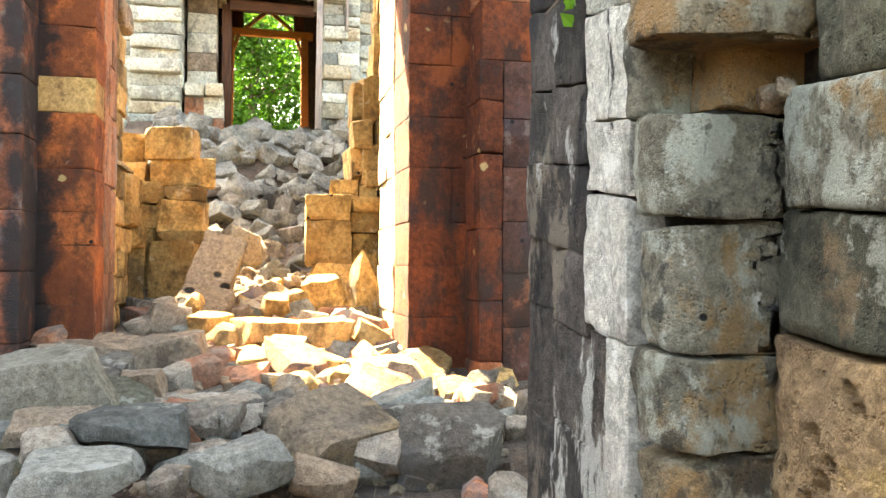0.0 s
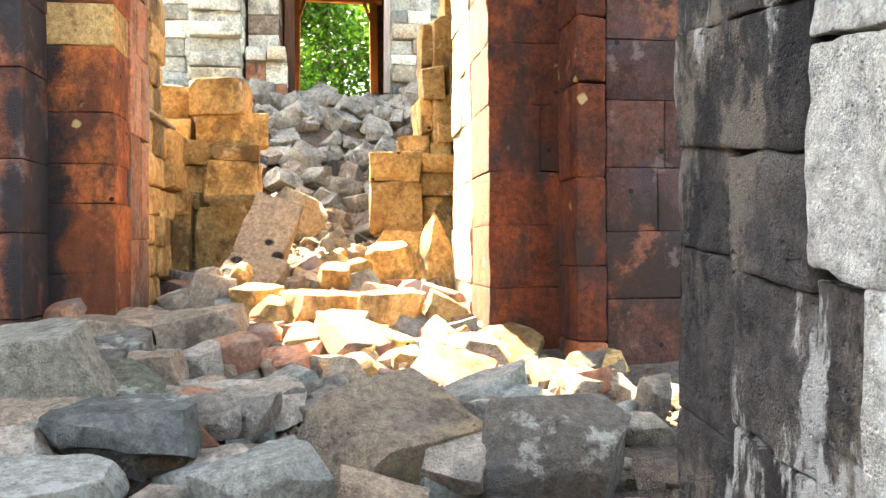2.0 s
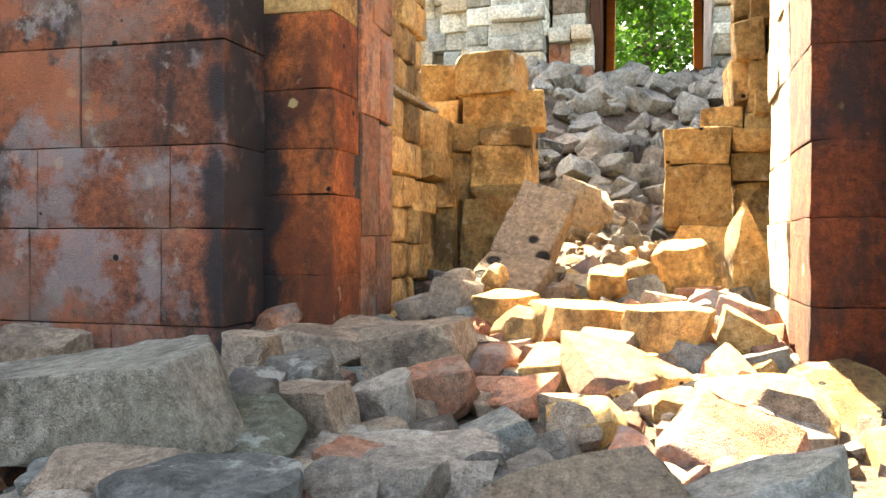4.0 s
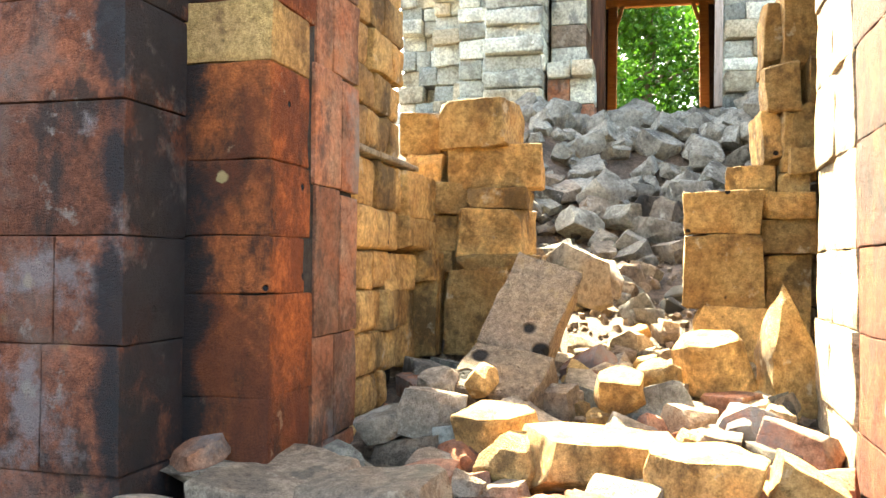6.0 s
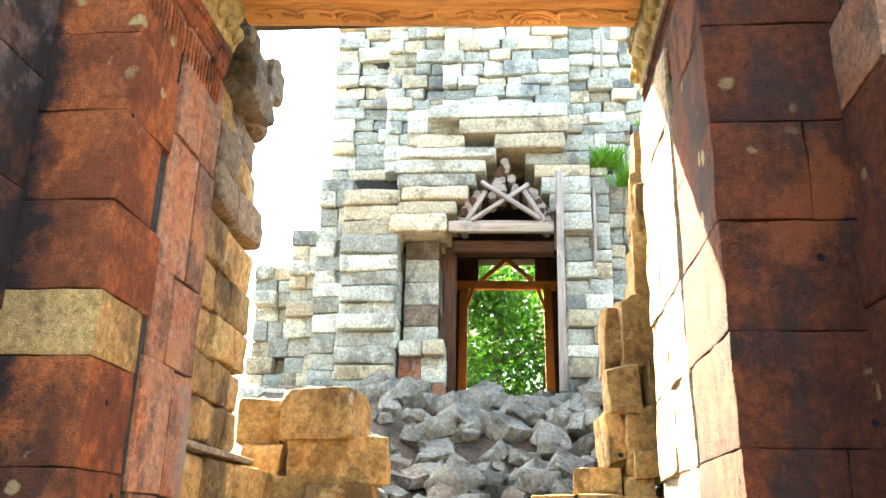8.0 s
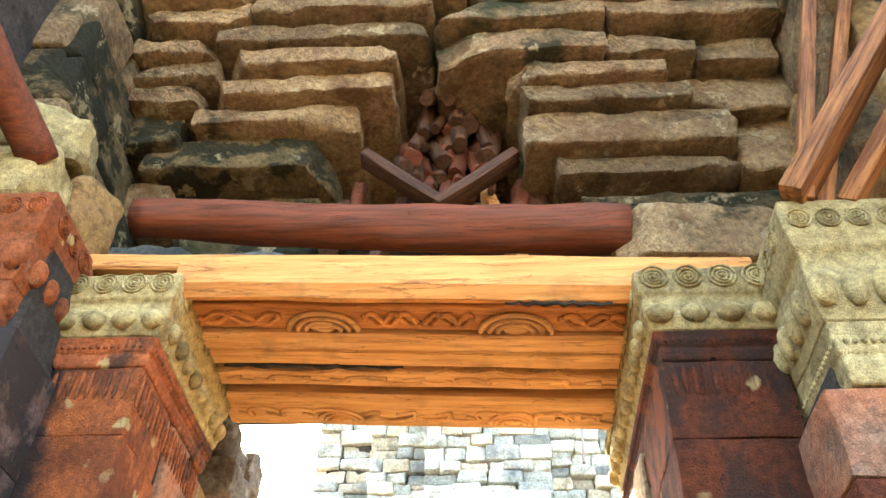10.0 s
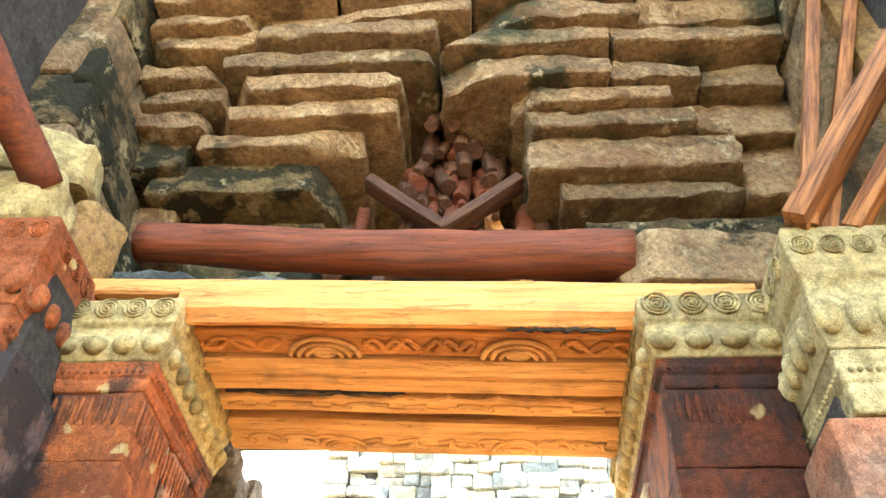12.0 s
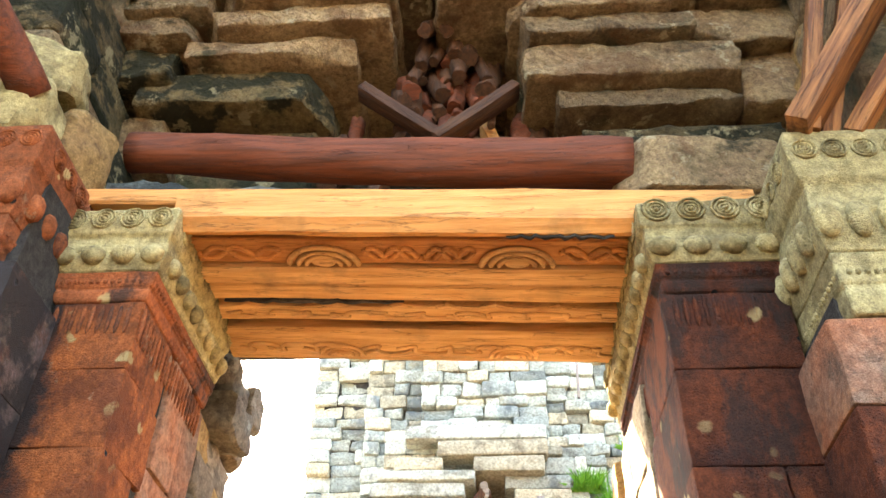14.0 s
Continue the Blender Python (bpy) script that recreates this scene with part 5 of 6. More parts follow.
    strut("corner_brace", (0.6, 9.38, 4.7), (0.5, 9.38, 5.0), 0.05, 0.05, WOOD_X, rng, parent=inner)
    for x0, x1 in ((-0.75, -0.33), (0.47, 0.85)):
        solid("infill", (x0, 9.46, 5.1), (x1, 9.5, 5.46), WOOD_DARK, parent=inner)
    for z in (4.95, 5.25):
        strut("ceiling_beam", (-0.75, 7.6, z), (0.85, 7.6, z - 0.02), 0.1, 0.12, WOOD_DARK, rng, "dark timber beam across the tower room", "beam", group="room beams")


tower()
tower_timber()


# ---- plants ----
def leaves_mesh(name, spots, size, material, rng):
    """Many small folded leaves round the given spots (centre, spread)."""
    verts, faces = [], []
    for (c, spread, count) in spots:
        for _ in range(count):
            p = Vector(c) + Vector([max(-2, min(2, rng.gauss(0, 1))) * s for s in spread])
            d = Vector((rng.gauss(0, 1), rng.gauss(0, 1), rng.gauss(-0.4, 0.6))).normalized()
            s = d.orthogonal().normalized()
            s.rotate(Matrix.Rotation(rng.uniform(0, 6.28), 3, d))
            up = d.cross(s)
            l = size * rng.uniform(0.6, 1.3)
            w = l * 0.32
            i = len(verts)
            verts += [p, p + d * l * 0.5 + s * w + up * w * 0.4, p + d * l, p + d * l * 0.5 - s * w + up * w * 0.4]
            faces += [(i, i + 1, i + 2), (i, i + 2, i + 3)]
    return mesh_from(name, verts, faces, material, False)


def tree(x, y, z, h, rng, label):
    th = thing("tree", x, y, z, label, "tree", "trees behind the tower")
    spots = []
    bm = bmesh.new()

    def limb(a, b, r0, r1):
        a, b = Vector(a), Vector(b)
        d = (b - a).normalized()
        s = d.orthogonal().normalized()
        u = d.cross(s)
        prev = None
        for i in range(7):
            k = i / 6
            c = a.lerp(b, k) + noise.noise_vector(Vector((k * 2 + a.x, a.y, b.z))) * (b - a).length * 0.06
            r = r0 + (r1 - r0) * k
            loop = [bm.verts.new(c + (s * math.cos(q * 0.9) + u * math.sin(q * 0.9)) * r) for q in range(7)]
            if prev:
                for q in range(7):
                    bm.faces.new((prev[q], prev[(q + 1) % 7], loop[(q + 1) % 7], loop[q]))
            prev = loop
    top = (x + rng.uniform(-0.5, 0.5), y, z + h * 0.75)
    limb((x, y, z - 0.3), top, 0.2, 0.07)
    for i in range(16):
        k = rng.uniform(0.12, 1)
        a = Vector((x, y, z)).lerp(Vector(top), k)
        ang = rng.uniform(0, 6.28)
        l = rng.uniform(1.2, 2.6) * (1.15 - 0.4 * k)
        b = a + Vector((math.cos(ang) * l, math.sin(ang) * l, rng.uniform(-0.3, 1.2)))
        limb(a, b, 0.06, 0.015)
        for k2 in (0.45, 0.7, 0.9, 1.05):
            spots.append((a.lerp(b, k2) + Vector((0, 0, rng.uniform(-0.3, 0.2))), (0.4, 0.4, 0.34), 150))
    part("trunk", bm, BARK, th)
    crown = new("crown", leaves_mesh("crown", spots, 0.14, LEAF, rng))
    adopt(crown, th)


def plants():
    rng = random.Random(13)
    for x, y, h in ((-2.4, 15.2, 7), (0.2, 15.8, 8), (2.4, 15.0, 7), (-0.9, 18.5, 9), (1.6, 19, 9), (-3.2, 22, 11), (0.4, 23, 11), (3.2, 22, 11), (-1.4, 27, 12), (2.0, 27, 12)):
        tree(x, y, ground_z(x, y), h, rng, "dense leafy green tree with hanging vines behind the tower")
    for i, (x, y, s) in enumerate(((-1.2, 13.6, 0.5), (0.1, 13.2, 0.6), (1.3, 13.5, 0.5), (0.5, 12.8, 0.4), (-0.5, 12.9, 0.4))):
        z = ground_z(x, y)
        spots = [((x + rng.uniform(-s, s), y + rng.uniform(-s, s) * 0.6, z + rng.uniform(0, 1.4)), (0.25, 0.25, 0.25), 110) for _ in range(14)]
        ob = new("shrub", leaves_mesh("shrub", spots, 0.11, LEAF, rng))
        tagged(ob, "green shrub growing behind the rear doorway", "shrub", "shrubs", "")
    for x, y, z, n, s in ((1.17, 6.28, 5.42, 240, 0.1), (1.36, 6.3, 5.22, 120, 0.07), (1.62, 6.28, 5.25, 160, 0.08), (1.7, 6.3, 5.9, 90, 0.1)):
        verts, faces = [], []
        for _ in range(n):
            p = Vector((x + rng.gauss(0, s * 0.7), y + rng.uniform(-0.03, 0.05), z))
            tip = p + Vector((rng.gauss(0, 0.09), -rng.uniform(0.0, 0.16), rng.uniform(0.0, 0.26)))
            w = Vector((0.008, 0.003, 0))
            mid = p.lerp(tip, 0.55) + Vector((0, -0.01, 0.03))
            i = len(verts)
            verts += [p - w, p + w, mid + w, tip, mid - w]
            faces.append((i, i + 1, i + 2, i + 3, i + 4))
        ob = new("grass_tuft", mesh_from("grass_tuft", verts, faces, GRASS, False))
        tagged(ob, "bright green grass tuft growing from the tower wall", "grass tuft", "grass tufts")
    tw = thing("leafy_twig", 0.75, -2.75, 2.1, "fresh green leafy twig hanging over the dark wall", "twig")
    bm = bmesh.new()
    prev = None
    for k in range(8):
        c = Vector((0.72 - 0.02 * k, -2.9 + 0.05 * k, 2.06 - 0.005 * k * k * 0.4))
        loop = [bm.verts.new(c + Vector((math.cos(a) * 0.004, 0, math.sin(a) * 0.004))) for a in (0, 2.1, 4.2)]
        if prev:
            for q in range(3):
                bm.faces.new((prev[q], prev[(q + 1) % 3], loop[(q + 1) % 3], loop[q]))
        prev = loop
    part("stem", bm, BARK, tw)
    lf = new("leaves", leaves_mesh("leaves", [((0.60, -2.74, 1.985), (0.03, 0.09, 0.018), 34)], 0.045, GRASS, rng))
    adopt(lf, tw)


plants()


# ---- near wall on the right of the entrance ----
def entrance_wall():
    rng = random.Random(55)
    w = solid("wall_entrance", (0.72, -3.14, -0.2), (1.6, -2.25, 2.9), CORE, "weathered grey block wall, sooty and limewashed, beside the entrance", "wall")
    solid("core", (0.9, -6.5, -0.2), (1.6, -3.14, 2.4), CORE, parent=w)
    g = 0.002

    def dip(ob, slope=0.13):
        shift = ob.location.y + 2.47 if ob.location.y > -2.7 else 0.0
        for v in ob.data.vertices:
            v.co.z += slope * (v.co.y + shift)

    def col(y0, y1, zs, m, x, proud, n=12, rough=0.011, bev=0.006, turn=0.3, back=0.95, cuts=0):
        for a, b in zip(zs, zs[1:]):
            dip(block("stone_block", (x + rng.uniform(-proud, proud), y0 + g, a + g), (back, y1 - g, b - g), m, w, rng, bev, rough, n, turn, cuts))
    col(-2.44, -2.21, (0.1, 0.5, 0.86, 1.175, 1.37), DARK, 0.648, 0.006, 16)
    col(-2.69, -2.444, (0.1, 0.55, 0.90, 1.165), SOOT_LIME, 0.642, 0.006, 16)
    col(-2.69, -2.444, (1.165, 1.36), DARK, 0.64, 0.006, 16)
    col(-2.69, -2.21, (1.365, 1.585), DARK, 0.64, 0.004, 20)
    col(-2.69, -2.45, (1.585, 1.79), DARK, 0.64, 0.004, 16)
    col(-2.446, -2.21, (1.585, 1.79), DARK, 0.646, 0.004, 16)
    col(-2.69, -2.46, (1.79, 2.08, 2.45, 2.9), DARK, 0.642, 0.005, 16)
    col(-2.456, -2.21, (1.79, 2.02, 2.4, 2.9), DARK, 0.648, 0.005, 16)
    col(-2.94, -2.694, (1.155, 1.475, 1.645, 1.9, 2.2, 2.5), LIME, 0.632, 0.005, 18)
    col(-2.94, -2.82, (0.1, 0.45, 0.80, 1.15), LIME, 0.634, 0.006, 14)
    col(-2.816, -2.694, (0.1, 0.6, 0.93, 1.15), SOOT_LIME, 0.638, 0.006, 14)
    def drum(y0, y1, z0, z1, m, x, belly=0.07, chips=2, n=20):
        """A half-round course of the engaged column, its face swelling out and worn."""
        ob = block("stone_block", (x, y0 + g, z0 + g), (0.95, y1 - g, z1 - g), m, w, rng, 0.008, 0.008, n, 0.25, chips)
        hy, hz = (y1 - y0) / 2, (z1 - z0) / 2
        off = Vector((rng.uniform(0, 50), rng.uniform(0, 50), 0))
        for v in ob.data.vertices:
            if v.co.x < 0:
                v.co.x += belly * abs(v.co.y / hy) ** 2.6 + 0.008 * abs(v.co.z / hz) ** 10
                v.co.x += 0.014 * noise.noise(v.co * 9 + off) + 0.007 * noise.noise(v.co * 31 + off)
        if m is PITTED:
            for _ in range(9):
                cy, cz, r = rng.uniform(-0.8, 0.8) * hy, rng.uniform(-0.8, 0.8) * hz, rng.uniform(0.014, 0.022)
                for v in ob.data.vertices:
                    d = math.hypot(v.co.y - cy, v.co.z - cz)
                    if v.co.x < 0 and d < r:
                        v.co.x += 0.03 * (1 - (d / r) ** 2) ** 0.5
        dip(ob, 0.08)
    drum(-3.19, -2.944, 1.41, 1.612, LICHEN, 0.60)
    drum(-3.17, -2.965, 1.15, 1.406, LICHEN, 0.612)
    drum(-3.18, -2.944, 0.965, 1.146, LICHEN, 0.605)
    drum(-3.18, -2.944, 0.72, 0.96, LICHEN_TAN, 0.615)
    drum(-3.2, -2.954, 0.1, 0.72, LICHEN_TAN, 0.61)
    drum(-3.05, -2.944, 1.616, 1.83, LICHEN, 0.60, 0.05)
    drum(-3.3, -3.0, 1.735, 2.08, LICHEN_TAN, 0.55, 0.12, 6)
    col(-2.98, -2.9, (1.83, 2.1, 2.5), MOSS, 0.64, 0.005)
    for z0, z1, m, y0, y1 in ((0.1, 0.5, TAN, -3.7, -3.17), (0.5, 0.84, TAN, -3.6, -3.17), (0.84, 1.17, PITTED, -3.58, -3.17), (1.17, 1.40, MOSS, -3.75, -3.18), (1.40, 1.62, LICHEN, -3.8, -3.19), (1.62, 1.84, MOSS, -3.65, -3.31), (1.84, 2.4, MOSS, -3.8, -3.3)):
        drum(y0, y1, z0, z1, m, 0.785 + rng.uniform(-0.012, 0.012), 0.035, 3, 60 if m is PITTED else 24)
        col(-4.3, y0, (z0, z1), rng.choice((LICHEN, TAN, MOSS)), 0.80, 0.015, 8, 0.018, 0.018, 0.8, 1.2)
    # browner block at the niche back, its tone painting the hollow's shade
    block("stone_block", (0.714, -3.165, 1.615), (0.95, -3.05, 1.75), LICHEN_TAN, w, rng, 0.01, 0.012, 10, 0.5, 1)
    # loose stones lodged in the hollow above the column course
    for y, z, s in ((-3.20, 1.63, 0.05), (-3.25, 1.635, 0.04)):
        ob = new("lodged_stone", rock_mesh("lodged_stone", (s, s, s * 0.8), rng, 8, (0.7, 1.0), TAN, 0.004, 0.004))
        ob.matrix_basis = pose(0.80, y, z, 10, 20, y * 90)
        tagged(ob, "small brown stone lodged in the wall hollow", "stone", "lodged stones")
    masonry(w, "x", 0.80, -1, -6.4, -4.3, (0.1, 0.5, 0.87, 1.17, 1.4, 1.61, 1.85, 2.2), 0.4, (LICHEN, MOSS, TAN), rng, 0.3, 0.6, 0.02, 0.02, 0.015, 4)
    # plain ruined walls that close the place behind and beside
    solid("wall_outer_back", (-6.5, -9.0, -0.3), (3.0, -8.4, 2.2), GREY, "low ruined outer wall", "wall")
    solid("wall_outer_west", (-6.5, -8.4, -0.3), (-5.2, 0.3, 3.4), GREY, "ruined side wall of the court", "wall")


entrance_wall()


# ---- rubble ----
fallen_block(-1.05, -1.2, 0.85, 0.74, 0.40, 0.20, "slab", rx=5, ry=-7, rz=-7, cuts=3)
fallen_block(-0.72, -1.19, 0.77, 0.41, 0.37, 0.18, "moss")
fallen_block(-0.76, -1.05, 0.80, 0.20, 0.22, 0.17, "grey")
fallen_block(-0.81, -0.87, 0.84, 0.14, 0.18, 0.11, "grey")
fallen_block(-0.75, -0.70, 0.84, 0.20, 0.22, 0.14, "grey")
fallen_block(-0.60, -0.95, 0.80, 0.20, 0.22, 0.15, "tan")
fallen_block(-0.48, -0.76, 0.80, 0.17, 0.20, 0.14, "grey")
fallen_block(-0.40, -0.53, 0.79, 0.26, 0.26, 0.19, "red")
fallen_block(-0.55, -0.21, 0.87, 0.33, 0.31, 0.18, "tan")
fallen_block(-0.99, 0.04, 0.90, 0.55, 0.42, 0.05, "tan")
fallen_block(-0.92, -0.15, 0.85, 0.35, 0.33, 0.13, "tan")
fallen_block(-1.01, -0.51, 0.86, 0.16, 0.19, 0.15, "tan")
fallen_block(-1.16, -0.01, 0.95, 0.22, 0.24, 0.07, "red")
fallen_block(-0.34, -0.90, 0.73, 0.19, 0.21, 0.08, "grey")
fallen_block(-0.49, -1.03, 0.75, 0.12, 0.16, 0.08, "grey")
fallen_block(0.13, -1.50, 0.62, 0.44, 0.40, 0.32, "dot", rx=20, ry=-6, rz=24, cuts=10)
fallen_block(0.38, -0.97, 0.75, 0.31, 0.30, 0.13, "red")
fallen_block(0.39, -1.33, 0.75, 0.28, 0.27, 0.14, "blue")
fallen_block(-0.33, -1.14, 0.71, 0.41, 0.36, 0.11, "grey")
fallen_block(-0.37, -1.41, 0.72, 0.18, 0.21, 0.11, "grey")
fallen_block(-0.62, -1.45, 0.70, 0.37, 0.34, 0.11, "blue")
fallen_block(-0.95, -1.39, 0.71, 0.23, 0.24, 0.10, "blue")
fallen_block(-0.56, -1.17, 0.73, 0.15, 0.19, 0.08, "grey")
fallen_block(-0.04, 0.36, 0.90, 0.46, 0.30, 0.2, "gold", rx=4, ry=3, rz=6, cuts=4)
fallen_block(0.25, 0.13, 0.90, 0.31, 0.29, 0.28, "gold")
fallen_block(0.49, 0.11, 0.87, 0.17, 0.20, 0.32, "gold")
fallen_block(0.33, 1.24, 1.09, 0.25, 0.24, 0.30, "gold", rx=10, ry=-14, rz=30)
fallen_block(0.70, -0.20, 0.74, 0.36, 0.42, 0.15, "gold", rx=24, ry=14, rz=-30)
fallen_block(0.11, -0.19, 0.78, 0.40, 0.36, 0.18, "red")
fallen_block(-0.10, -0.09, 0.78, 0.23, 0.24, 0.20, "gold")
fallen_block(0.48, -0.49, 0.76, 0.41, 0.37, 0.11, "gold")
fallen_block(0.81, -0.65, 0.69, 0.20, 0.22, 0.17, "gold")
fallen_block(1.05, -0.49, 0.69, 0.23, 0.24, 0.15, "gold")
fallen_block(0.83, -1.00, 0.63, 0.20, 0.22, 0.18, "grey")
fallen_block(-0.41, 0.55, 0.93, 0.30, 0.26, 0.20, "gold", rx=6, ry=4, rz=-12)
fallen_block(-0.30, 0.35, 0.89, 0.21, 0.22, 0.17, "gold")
fallen_block(-0.18, 2.02, 1.44, 0.25, 0.26, 0.18, "grey")
fallen_block(-0.24, 1.78, 1.44, 0.30, 0.30, 0.28, "pale", rx=8, ry=20, rz=35, cuts=12)
fallen_block(-0.63, 0.60, 0.99, 0.21, 0.23, 0.22, "grey")
fallen_block(-0.78, 0.55, 0.94, 0.20, 0.22, 0.11, "grey")
fallen_block(-0.50, 0.82, 1.07, 0.08, 0.16, 0.12, "gold")
fallen_block(-0.69, 0.88, 1.04, 0.14, 0.18, 0.12, "grey")
fallen_block(-0.01, 0.89, 1.04, 0.16, 0.19, 0.18, "gold")
fallen_block(0.13, 1.03, 1.05, 0.15, 0.18, 0.19, "gold")
fallen_block(0.10, 0.02, 0.81, 0.12, 0.17, 0.10, "gold")
fallen_block(-0.33, -0.11, 0.82, 0.18, 0.21, 0.12, "red")
fallen_block(-0.18, -0.45, 0.76, 0.20, 0.22, 0.09, "red")
fallen_block(0.03, -0.69, 0.75, 0.25, 0.25, 0.09, "gold")
fallen_block(0.16, -0.92, 0.72, 0.12, 0.17, 0.09, "red")
fallen_block(-0.82, -1.43, 0.75, 0.26, 0.26, 0.10, "tan")
fallen_block(-0.55, -1.54, 0.75, 0.38, 0.35, 0.14, "blue")
fallen_block(-0.17, -1.86, 0.68, 0.33, 0.31, 0.17, "blue")
fallen_block(-0.96, -1.89, 0.70, 0.23, 0.24, 0.18, "blue")
fallen_block(-0.79, -1.65, 0.71, 0.20, 0.22, 0.12, "grey")
fallen_block(-0.68, -1.94, 0.68, 0.39, 0.35, 0.14, "blue")
fallen_block(0.55, -1.64, 0.65, 0.40, 0.36, 0.34, "grey")
fallen_block(0.30, -1.65, 0.65, 0.20, 0.22, 0.16, "grey")
fallen_block(0.39, -1.39, 0.73, 0.22, 0.24, 0.13, "grey")
fallen_block(-0.39, -2.03, 0.68, 0.11, 0.16, 0.09, "grey")
fallen_block(-0.28, -1.30, 0.73, 0.21, 0.22, 0.15, "grey")
fallen_block(0.65, -2.06, 0.59, 0.16, 0.19, 0.13, "grey")
fallen_block(0.41, -1.37, 0.72, 0.30, 0.29, 0.17, "blue")
fallen_block(0.91, -0.97, 0.67, 0.30, 0.29, 0.15, "grey")
fallen_block(0.95, -1.28, 0.69, 0.11, 0.16, 0.23, "grey")

fallen_block(-1.82, -0.50, 0.82, 0.30, 0.26, 0.22, "tan")
fallen_block(-2.05, -0.62, 0.80, 0.26, 0.24, 0.2, "gold")
fallen_block(-1.68, -0.62, 0.74, 0.2, 0.2, 0.14, "tan")


def mid_stones():
    rng = random.Random(71)
    for i in range(55):
        y = rng.uniform(-2.3, -0.55)
        x = rng.uniform(-1.9, 1.1)
        if y < -1.75 and -0.3 < x < 0.6:
            continue
        w = rng.uniform(0.09, 0.27)
        fallen_block(x, y, ground_z(x, y) + w * 0.2, w, w * rng.uniform(0.6, 1.0), w * rng.uniform(0.3, 0.75), rng.choice(("grey", "blue", "grey", "tan", "moss", "blue")))


mid_stones()


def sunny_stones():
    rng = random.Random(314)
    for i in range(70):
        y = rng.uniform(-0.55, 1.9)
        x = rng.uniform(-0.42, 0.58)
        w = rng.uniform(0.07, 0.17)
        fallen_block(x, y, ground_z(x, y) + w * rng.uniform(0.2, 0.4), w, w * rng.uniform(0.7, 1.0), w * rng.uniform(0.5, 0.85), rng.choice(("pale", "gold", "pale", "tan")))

    # chunks heaped round the foot of the leaning slab, mostly paled for the sun
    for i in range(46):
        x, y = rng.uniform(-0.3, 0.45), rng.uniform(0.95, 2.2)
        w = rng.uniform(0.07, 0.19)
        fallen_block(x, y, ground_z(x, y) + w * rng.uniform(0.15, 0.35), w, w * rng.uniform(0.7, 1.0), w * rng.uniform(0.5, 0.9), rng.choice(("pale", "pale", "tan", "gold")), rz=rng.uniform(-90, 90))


sunny_stones()


def slabs():
    rng = stone_rng
    # long slab leaning in the passage, in two pieces
    for (x, y, z, w, l, t, rx, ry, rz) in ((-0.40, 1.30, 1.27, 0.29, 0.47, 0.16, 50, 16, -8), (-0.45, 1.0, 1.02, 0.34, 0.28, 0.16, 32, 8, -8)):
        ob = new("fallen_slab", rock_mesh("fallen_slab", (w, l, t), rng, 3, (0.95, 1.1), DOT, 0.01, 0.005, 0.05))
        ob.matrix_basis = pose(x, y, z, rx, ry, rz)
        tagged(ob, "pitted grey-brown slab leaning in the sunlit passage", "stone slab", "leaning slabs")
    for x, y, z, w, d, h in ((-1.58, -0.16, 4.27, 0.42, 0.3, 0.28), (-1.53, -0.2, 3.95, 0.32, 0.28, 0.36), (-1.36, -0.02, 3.98, 0.16, 0.24, 0.34)):
        v, f = block_verts((w, d, h), rng, 0.08, 0.02, 9, 5, 0.08, (0.8, 1.0))
        ob = new("rounded_stone", mesh_from("rounded_stone", v, f, rng.choice((CREAM, OCHRE))))
        ob.matrix_basis = pose(x, y, z, rng.uniform(-8, 8), rng.uniform(-8, 8), rng.uniform(-20, 20))
        tagged(ob, "cream rounded stone resting on the wall top", "stone", "rounded stones")
    v, f = block_verts((0.62, 0.35, 0.27), rng, 0.02, 0.014, 9, 4, 0.06, (0.85, 1.02))
    ob = new("carved_block", mesh_from("carved_block", v, f, CORBEL))
    ob.matrix_basis = pose(0.96, 0.27, 3.985, 0, 3, 4)
    tagged(ob, "rough carved stone block lying at the end of the log", "stone block")


slabs()


def pointed_stone():
    """A broken stone standing on end against the wall, tapering to a tip."""
    me = rock_mesh("standing_stone", (0.19, 0.16, 0.5), stone_rng, 6, (0.85, 1.05), GOLD_BOUNCE, 0.008, 0.006)
    for v in me.vertices:
        k = 1 - 0.75 * max(0.0, v.co.z / 0.25) ** 1.3
        v.co.x = v.co.x * k - 0.06 * max(0.0, v.co.z)
        v.co.y *= k
    ob = new("standing_stone", me)
    ob.matrix_basis = pose(0.595, 1.27, 1.14, -6, 4, 25)
    tagged(ob, "pointed broken stone standing against the passage wall, yellow with painted bounce light", "stone")


pointed_stone()


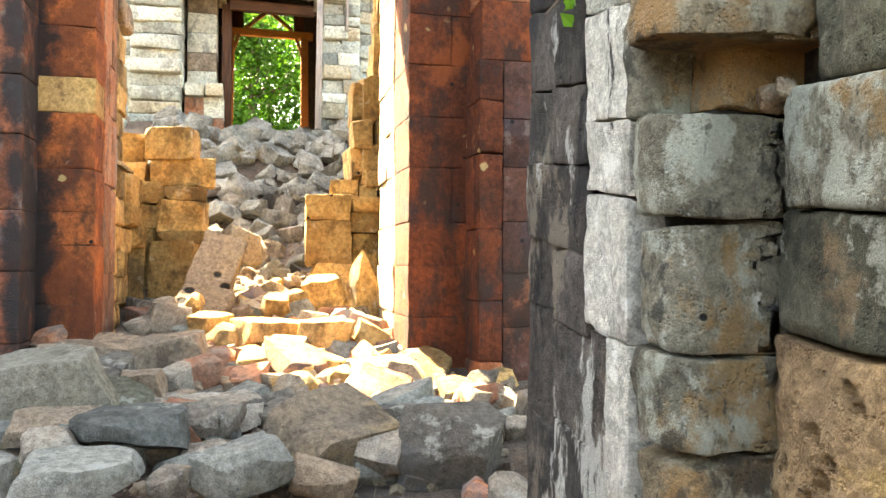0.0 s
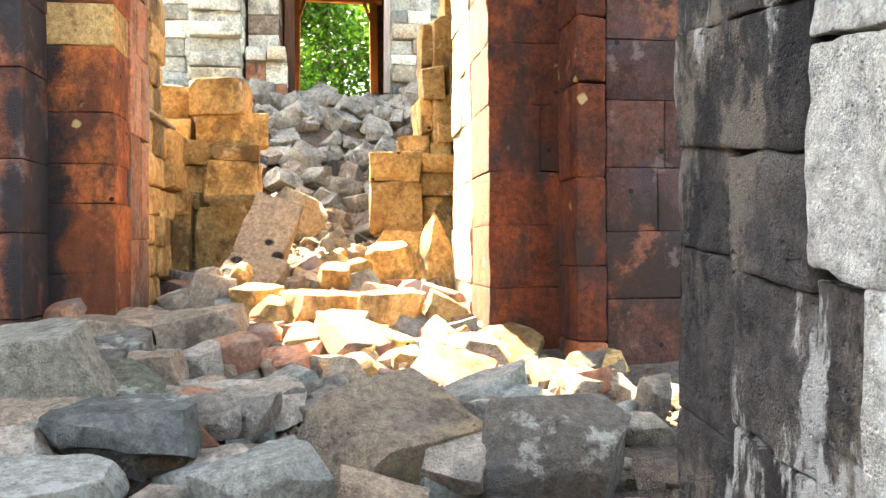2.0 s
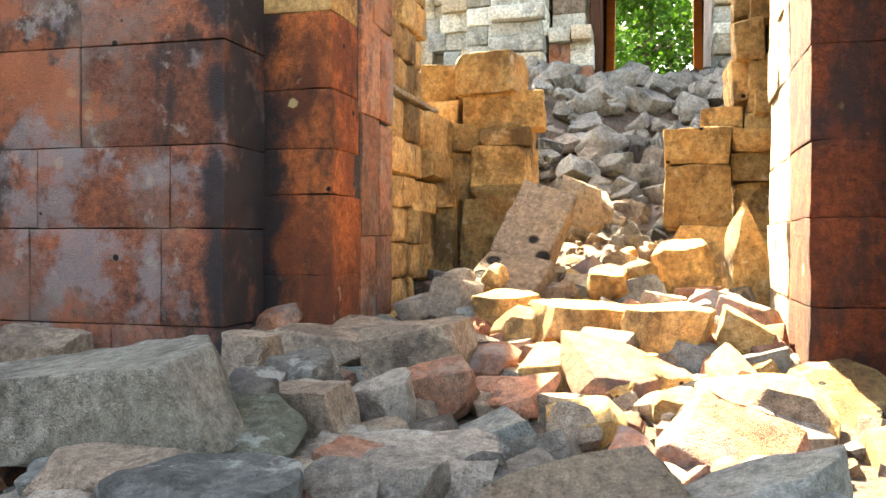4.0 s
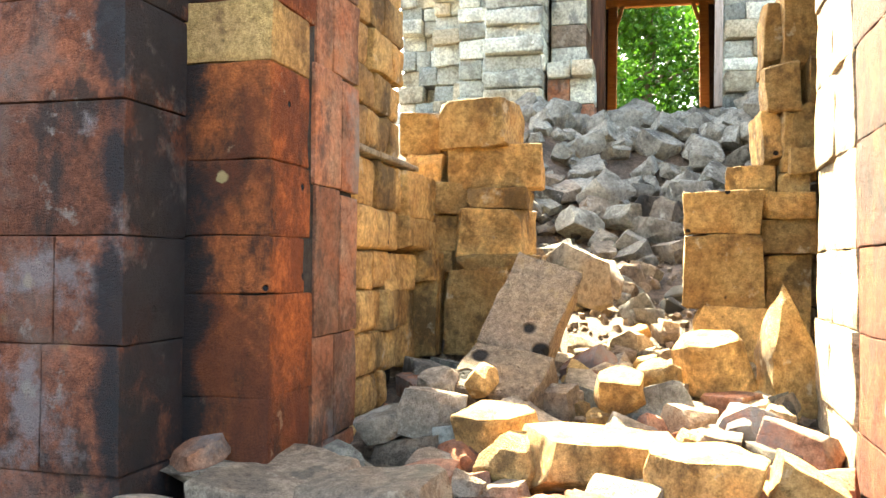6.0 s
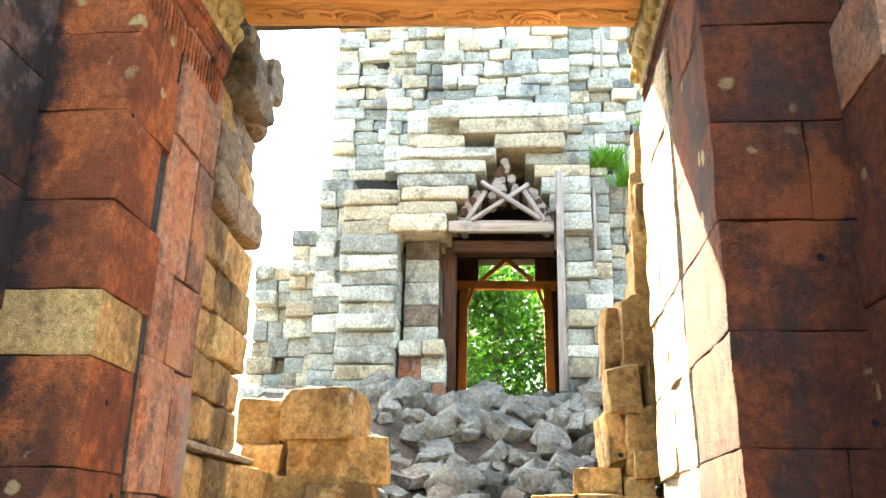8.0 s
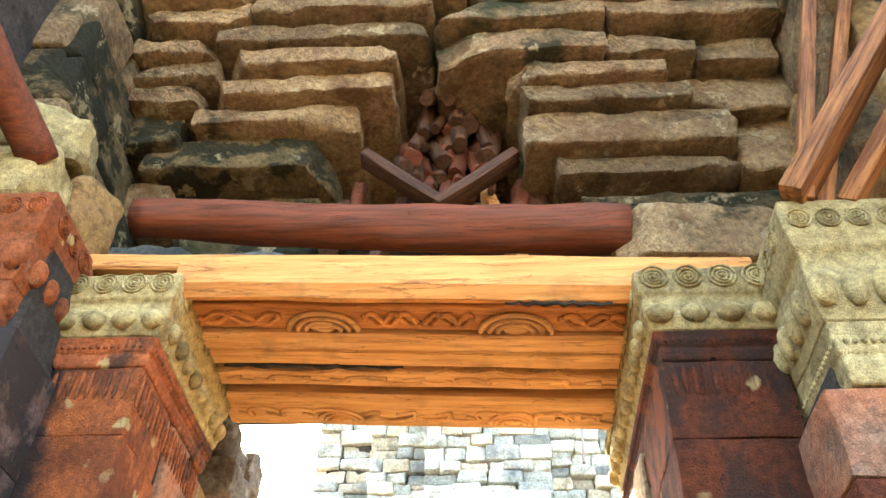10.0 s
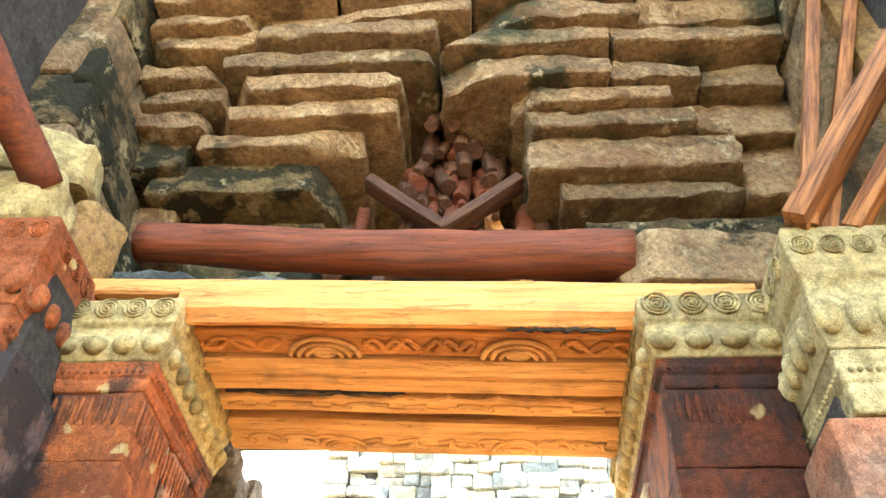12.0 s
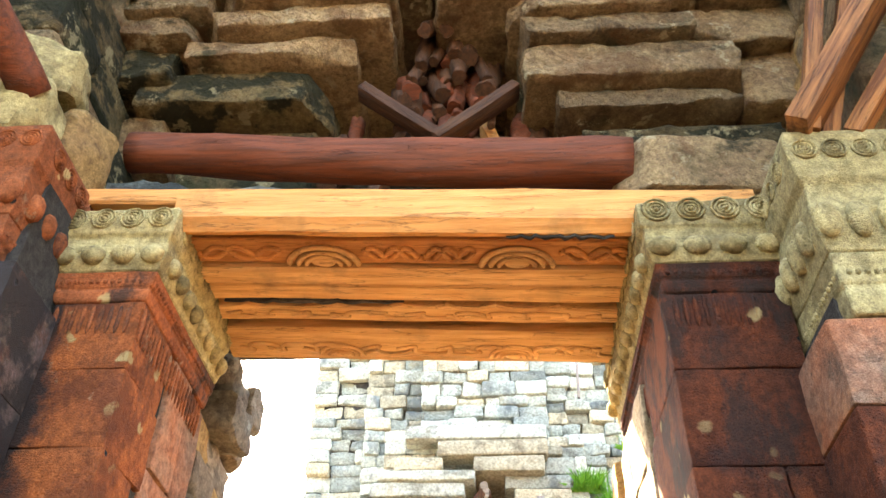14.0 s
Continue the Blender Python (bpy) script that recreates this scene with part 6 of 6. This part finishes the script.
def scatter():
    rng = random.Random(99)
    base, heap_verts, heap_faces = [], [], []
    for i in range(16):
        m = (PALE_SUN, MOUND, TAN, PALE_SUN)[i - 12] if i > 11 else (GREY, MOUND, DARK, MOUND, MOUND, BLUE)[i % 6]
        base.append(rock_mesh("rubble_stone", (0.3, 0.3 * rng.uniform(0.6, 0.95), 0.3 * rng.uniform(0.45, 0.8)), rng, 10, (0.7, 1.05), m, 0.01, 0.006))
    for i in range(520):
        y = 2.15 + 5.2 * rng.random() ** 0.8
        x = rng.uniform(-1.2, 1.2)
        if y < 2.6 and (x < -0.35 or x > 0.2):
            continue
        s = (0.085 + 0.22 * rng.random() ** 1.9) * (0.8 + 0.06 * y)
        low = y < 3.3
        if low:
            s *= 0.75
        # low stones draw on the paled meshes, which paint sunlight there
        me = base[rng.randrange(10, 16) if low else rng.randrange(12)]
        where = pose(x, y, ground_z(x, y) + s * rng.uniform(0.05, 0.3), rng.uniform(-35, 35), rng.uniform(-35, 35), rng.uniform(0, 360)) @ Matrix.Scale(s / 0.27, 4)
        if y > 4.6:
            i0 = len(heap_verts)
            heap_verts += [where @ v.co for v in me.vertices]
            heap_faces += [[i0 + k for k in p.vertices] for p in me.polygons]
            continue
        ob = new("rubble_stone", me)
        ob.matrix_basis = where
        tagged(ob, "grey lichen-spotted stone tumbled down the rubble slope", "stone", "rubble slope stones")
    heap = new("rubble_heap", mesh_from("rubble_heap", heap_verts, heap_faces, MOUND))
    tagged(heap, "far heap of small grey stones below the tower doorway", "rubble", "", "stuff")
    low = []
    for i in range(8):
        m = (GREY, TAN, RED_GREY, BLUE)[i % 4]
        low.append(rock_mesh("loose_stone", (0.2, 0.2 * rng.uniform(0.6, 0.95), 0.2 * rng.uniform(0.4, 0.7)), rng, 9, (0.7, 1.05), m, 0.008, 0.004))
    for i in range(300):
        y = rng.uniform(-2.4, 1.6)
        x = rng.uniform(-2.2, 1.4) if y < -0.45 else rng.uniform(-0.85, 0.6)
        if y < -2.0 and -0.4 < x < 0.55:
            continue
        s = rng.uniform(0.06, 0.22)
        ob = new("loose_stone", low[rng.randrange(8)])
        ob.matrix_basis = pose(x, y, ground_z(x, y) + s * 0.18, rng.uniform(-25, 25), rng.uniform(-25, 25), rng.uniform(0, 360)) @ Matrix.Scale(s / 0.18, 4)
        tagged(ob, "small loose stone between the fallen blocks", "stone", "loose stones")
    verts, faces = [], []
    order, quads = cube_grid(1)
    for i in range(2600):
        y = rng.uniform(-2.6, 4.5)
        x = rng.uniform(-2.0, 1.3) if y < -0.4 else rng.uniform(-0.9, 0.9)
        s = rng.uniform(0.008, 0.032)
        m = pose(x, y, ground_z(x, y) + s * 0.3, rng.uniform(0, 90), rng.uniform(0, 90), rng.uniform(0, 90))
        i0 = len(verts)
        for o in order:
            verts.append(m @ Vector([(c - 0.5) * s * rng.uniform(0.7, 1.5) for c in o]))
        faces += [[i0 + q for q in f] for f in quads]
    ob = new("gravel", mesh_from("gravel", verts, faces, TAN, False))
    tagged(ob, "stone chips and gravel scattered on the earth", "gravel", "", "stuff")
    verts, faces = [], []
    for i in range(420):
        cx, cy = rng.choice(((0.05, -1.95), (-0.5, -1.5), (0.3, -1.75), (-0.25, -0.9), (0.0, -0.6), (-0.9, -1.3)))
        x, y = cx + rng.gauss(0, 0.18), cy + rng.gauss(0, 0.15)
        p = Vector((x, y, ground_z(x, y) + 0.01))
        tip = p + Vector((rng.gauss(0, 0.06), rng.gauss(0, 0.06), rng.uniform(0.0, 0.05)))
        w = Vector((0.002, 0.002, 0))
        i0 = len(verts)
        verts += [p - w, p + w, tip]
        faces.append((i0, i0 + 1, i0 + 2))
    ob = new("dry_grass", mesh_from("dry_grass", verts, faces, STRAW, False))
    tagged(ob, "dry grass stalks lying between the stones", "dry grass", "", "stuff")


scatter()
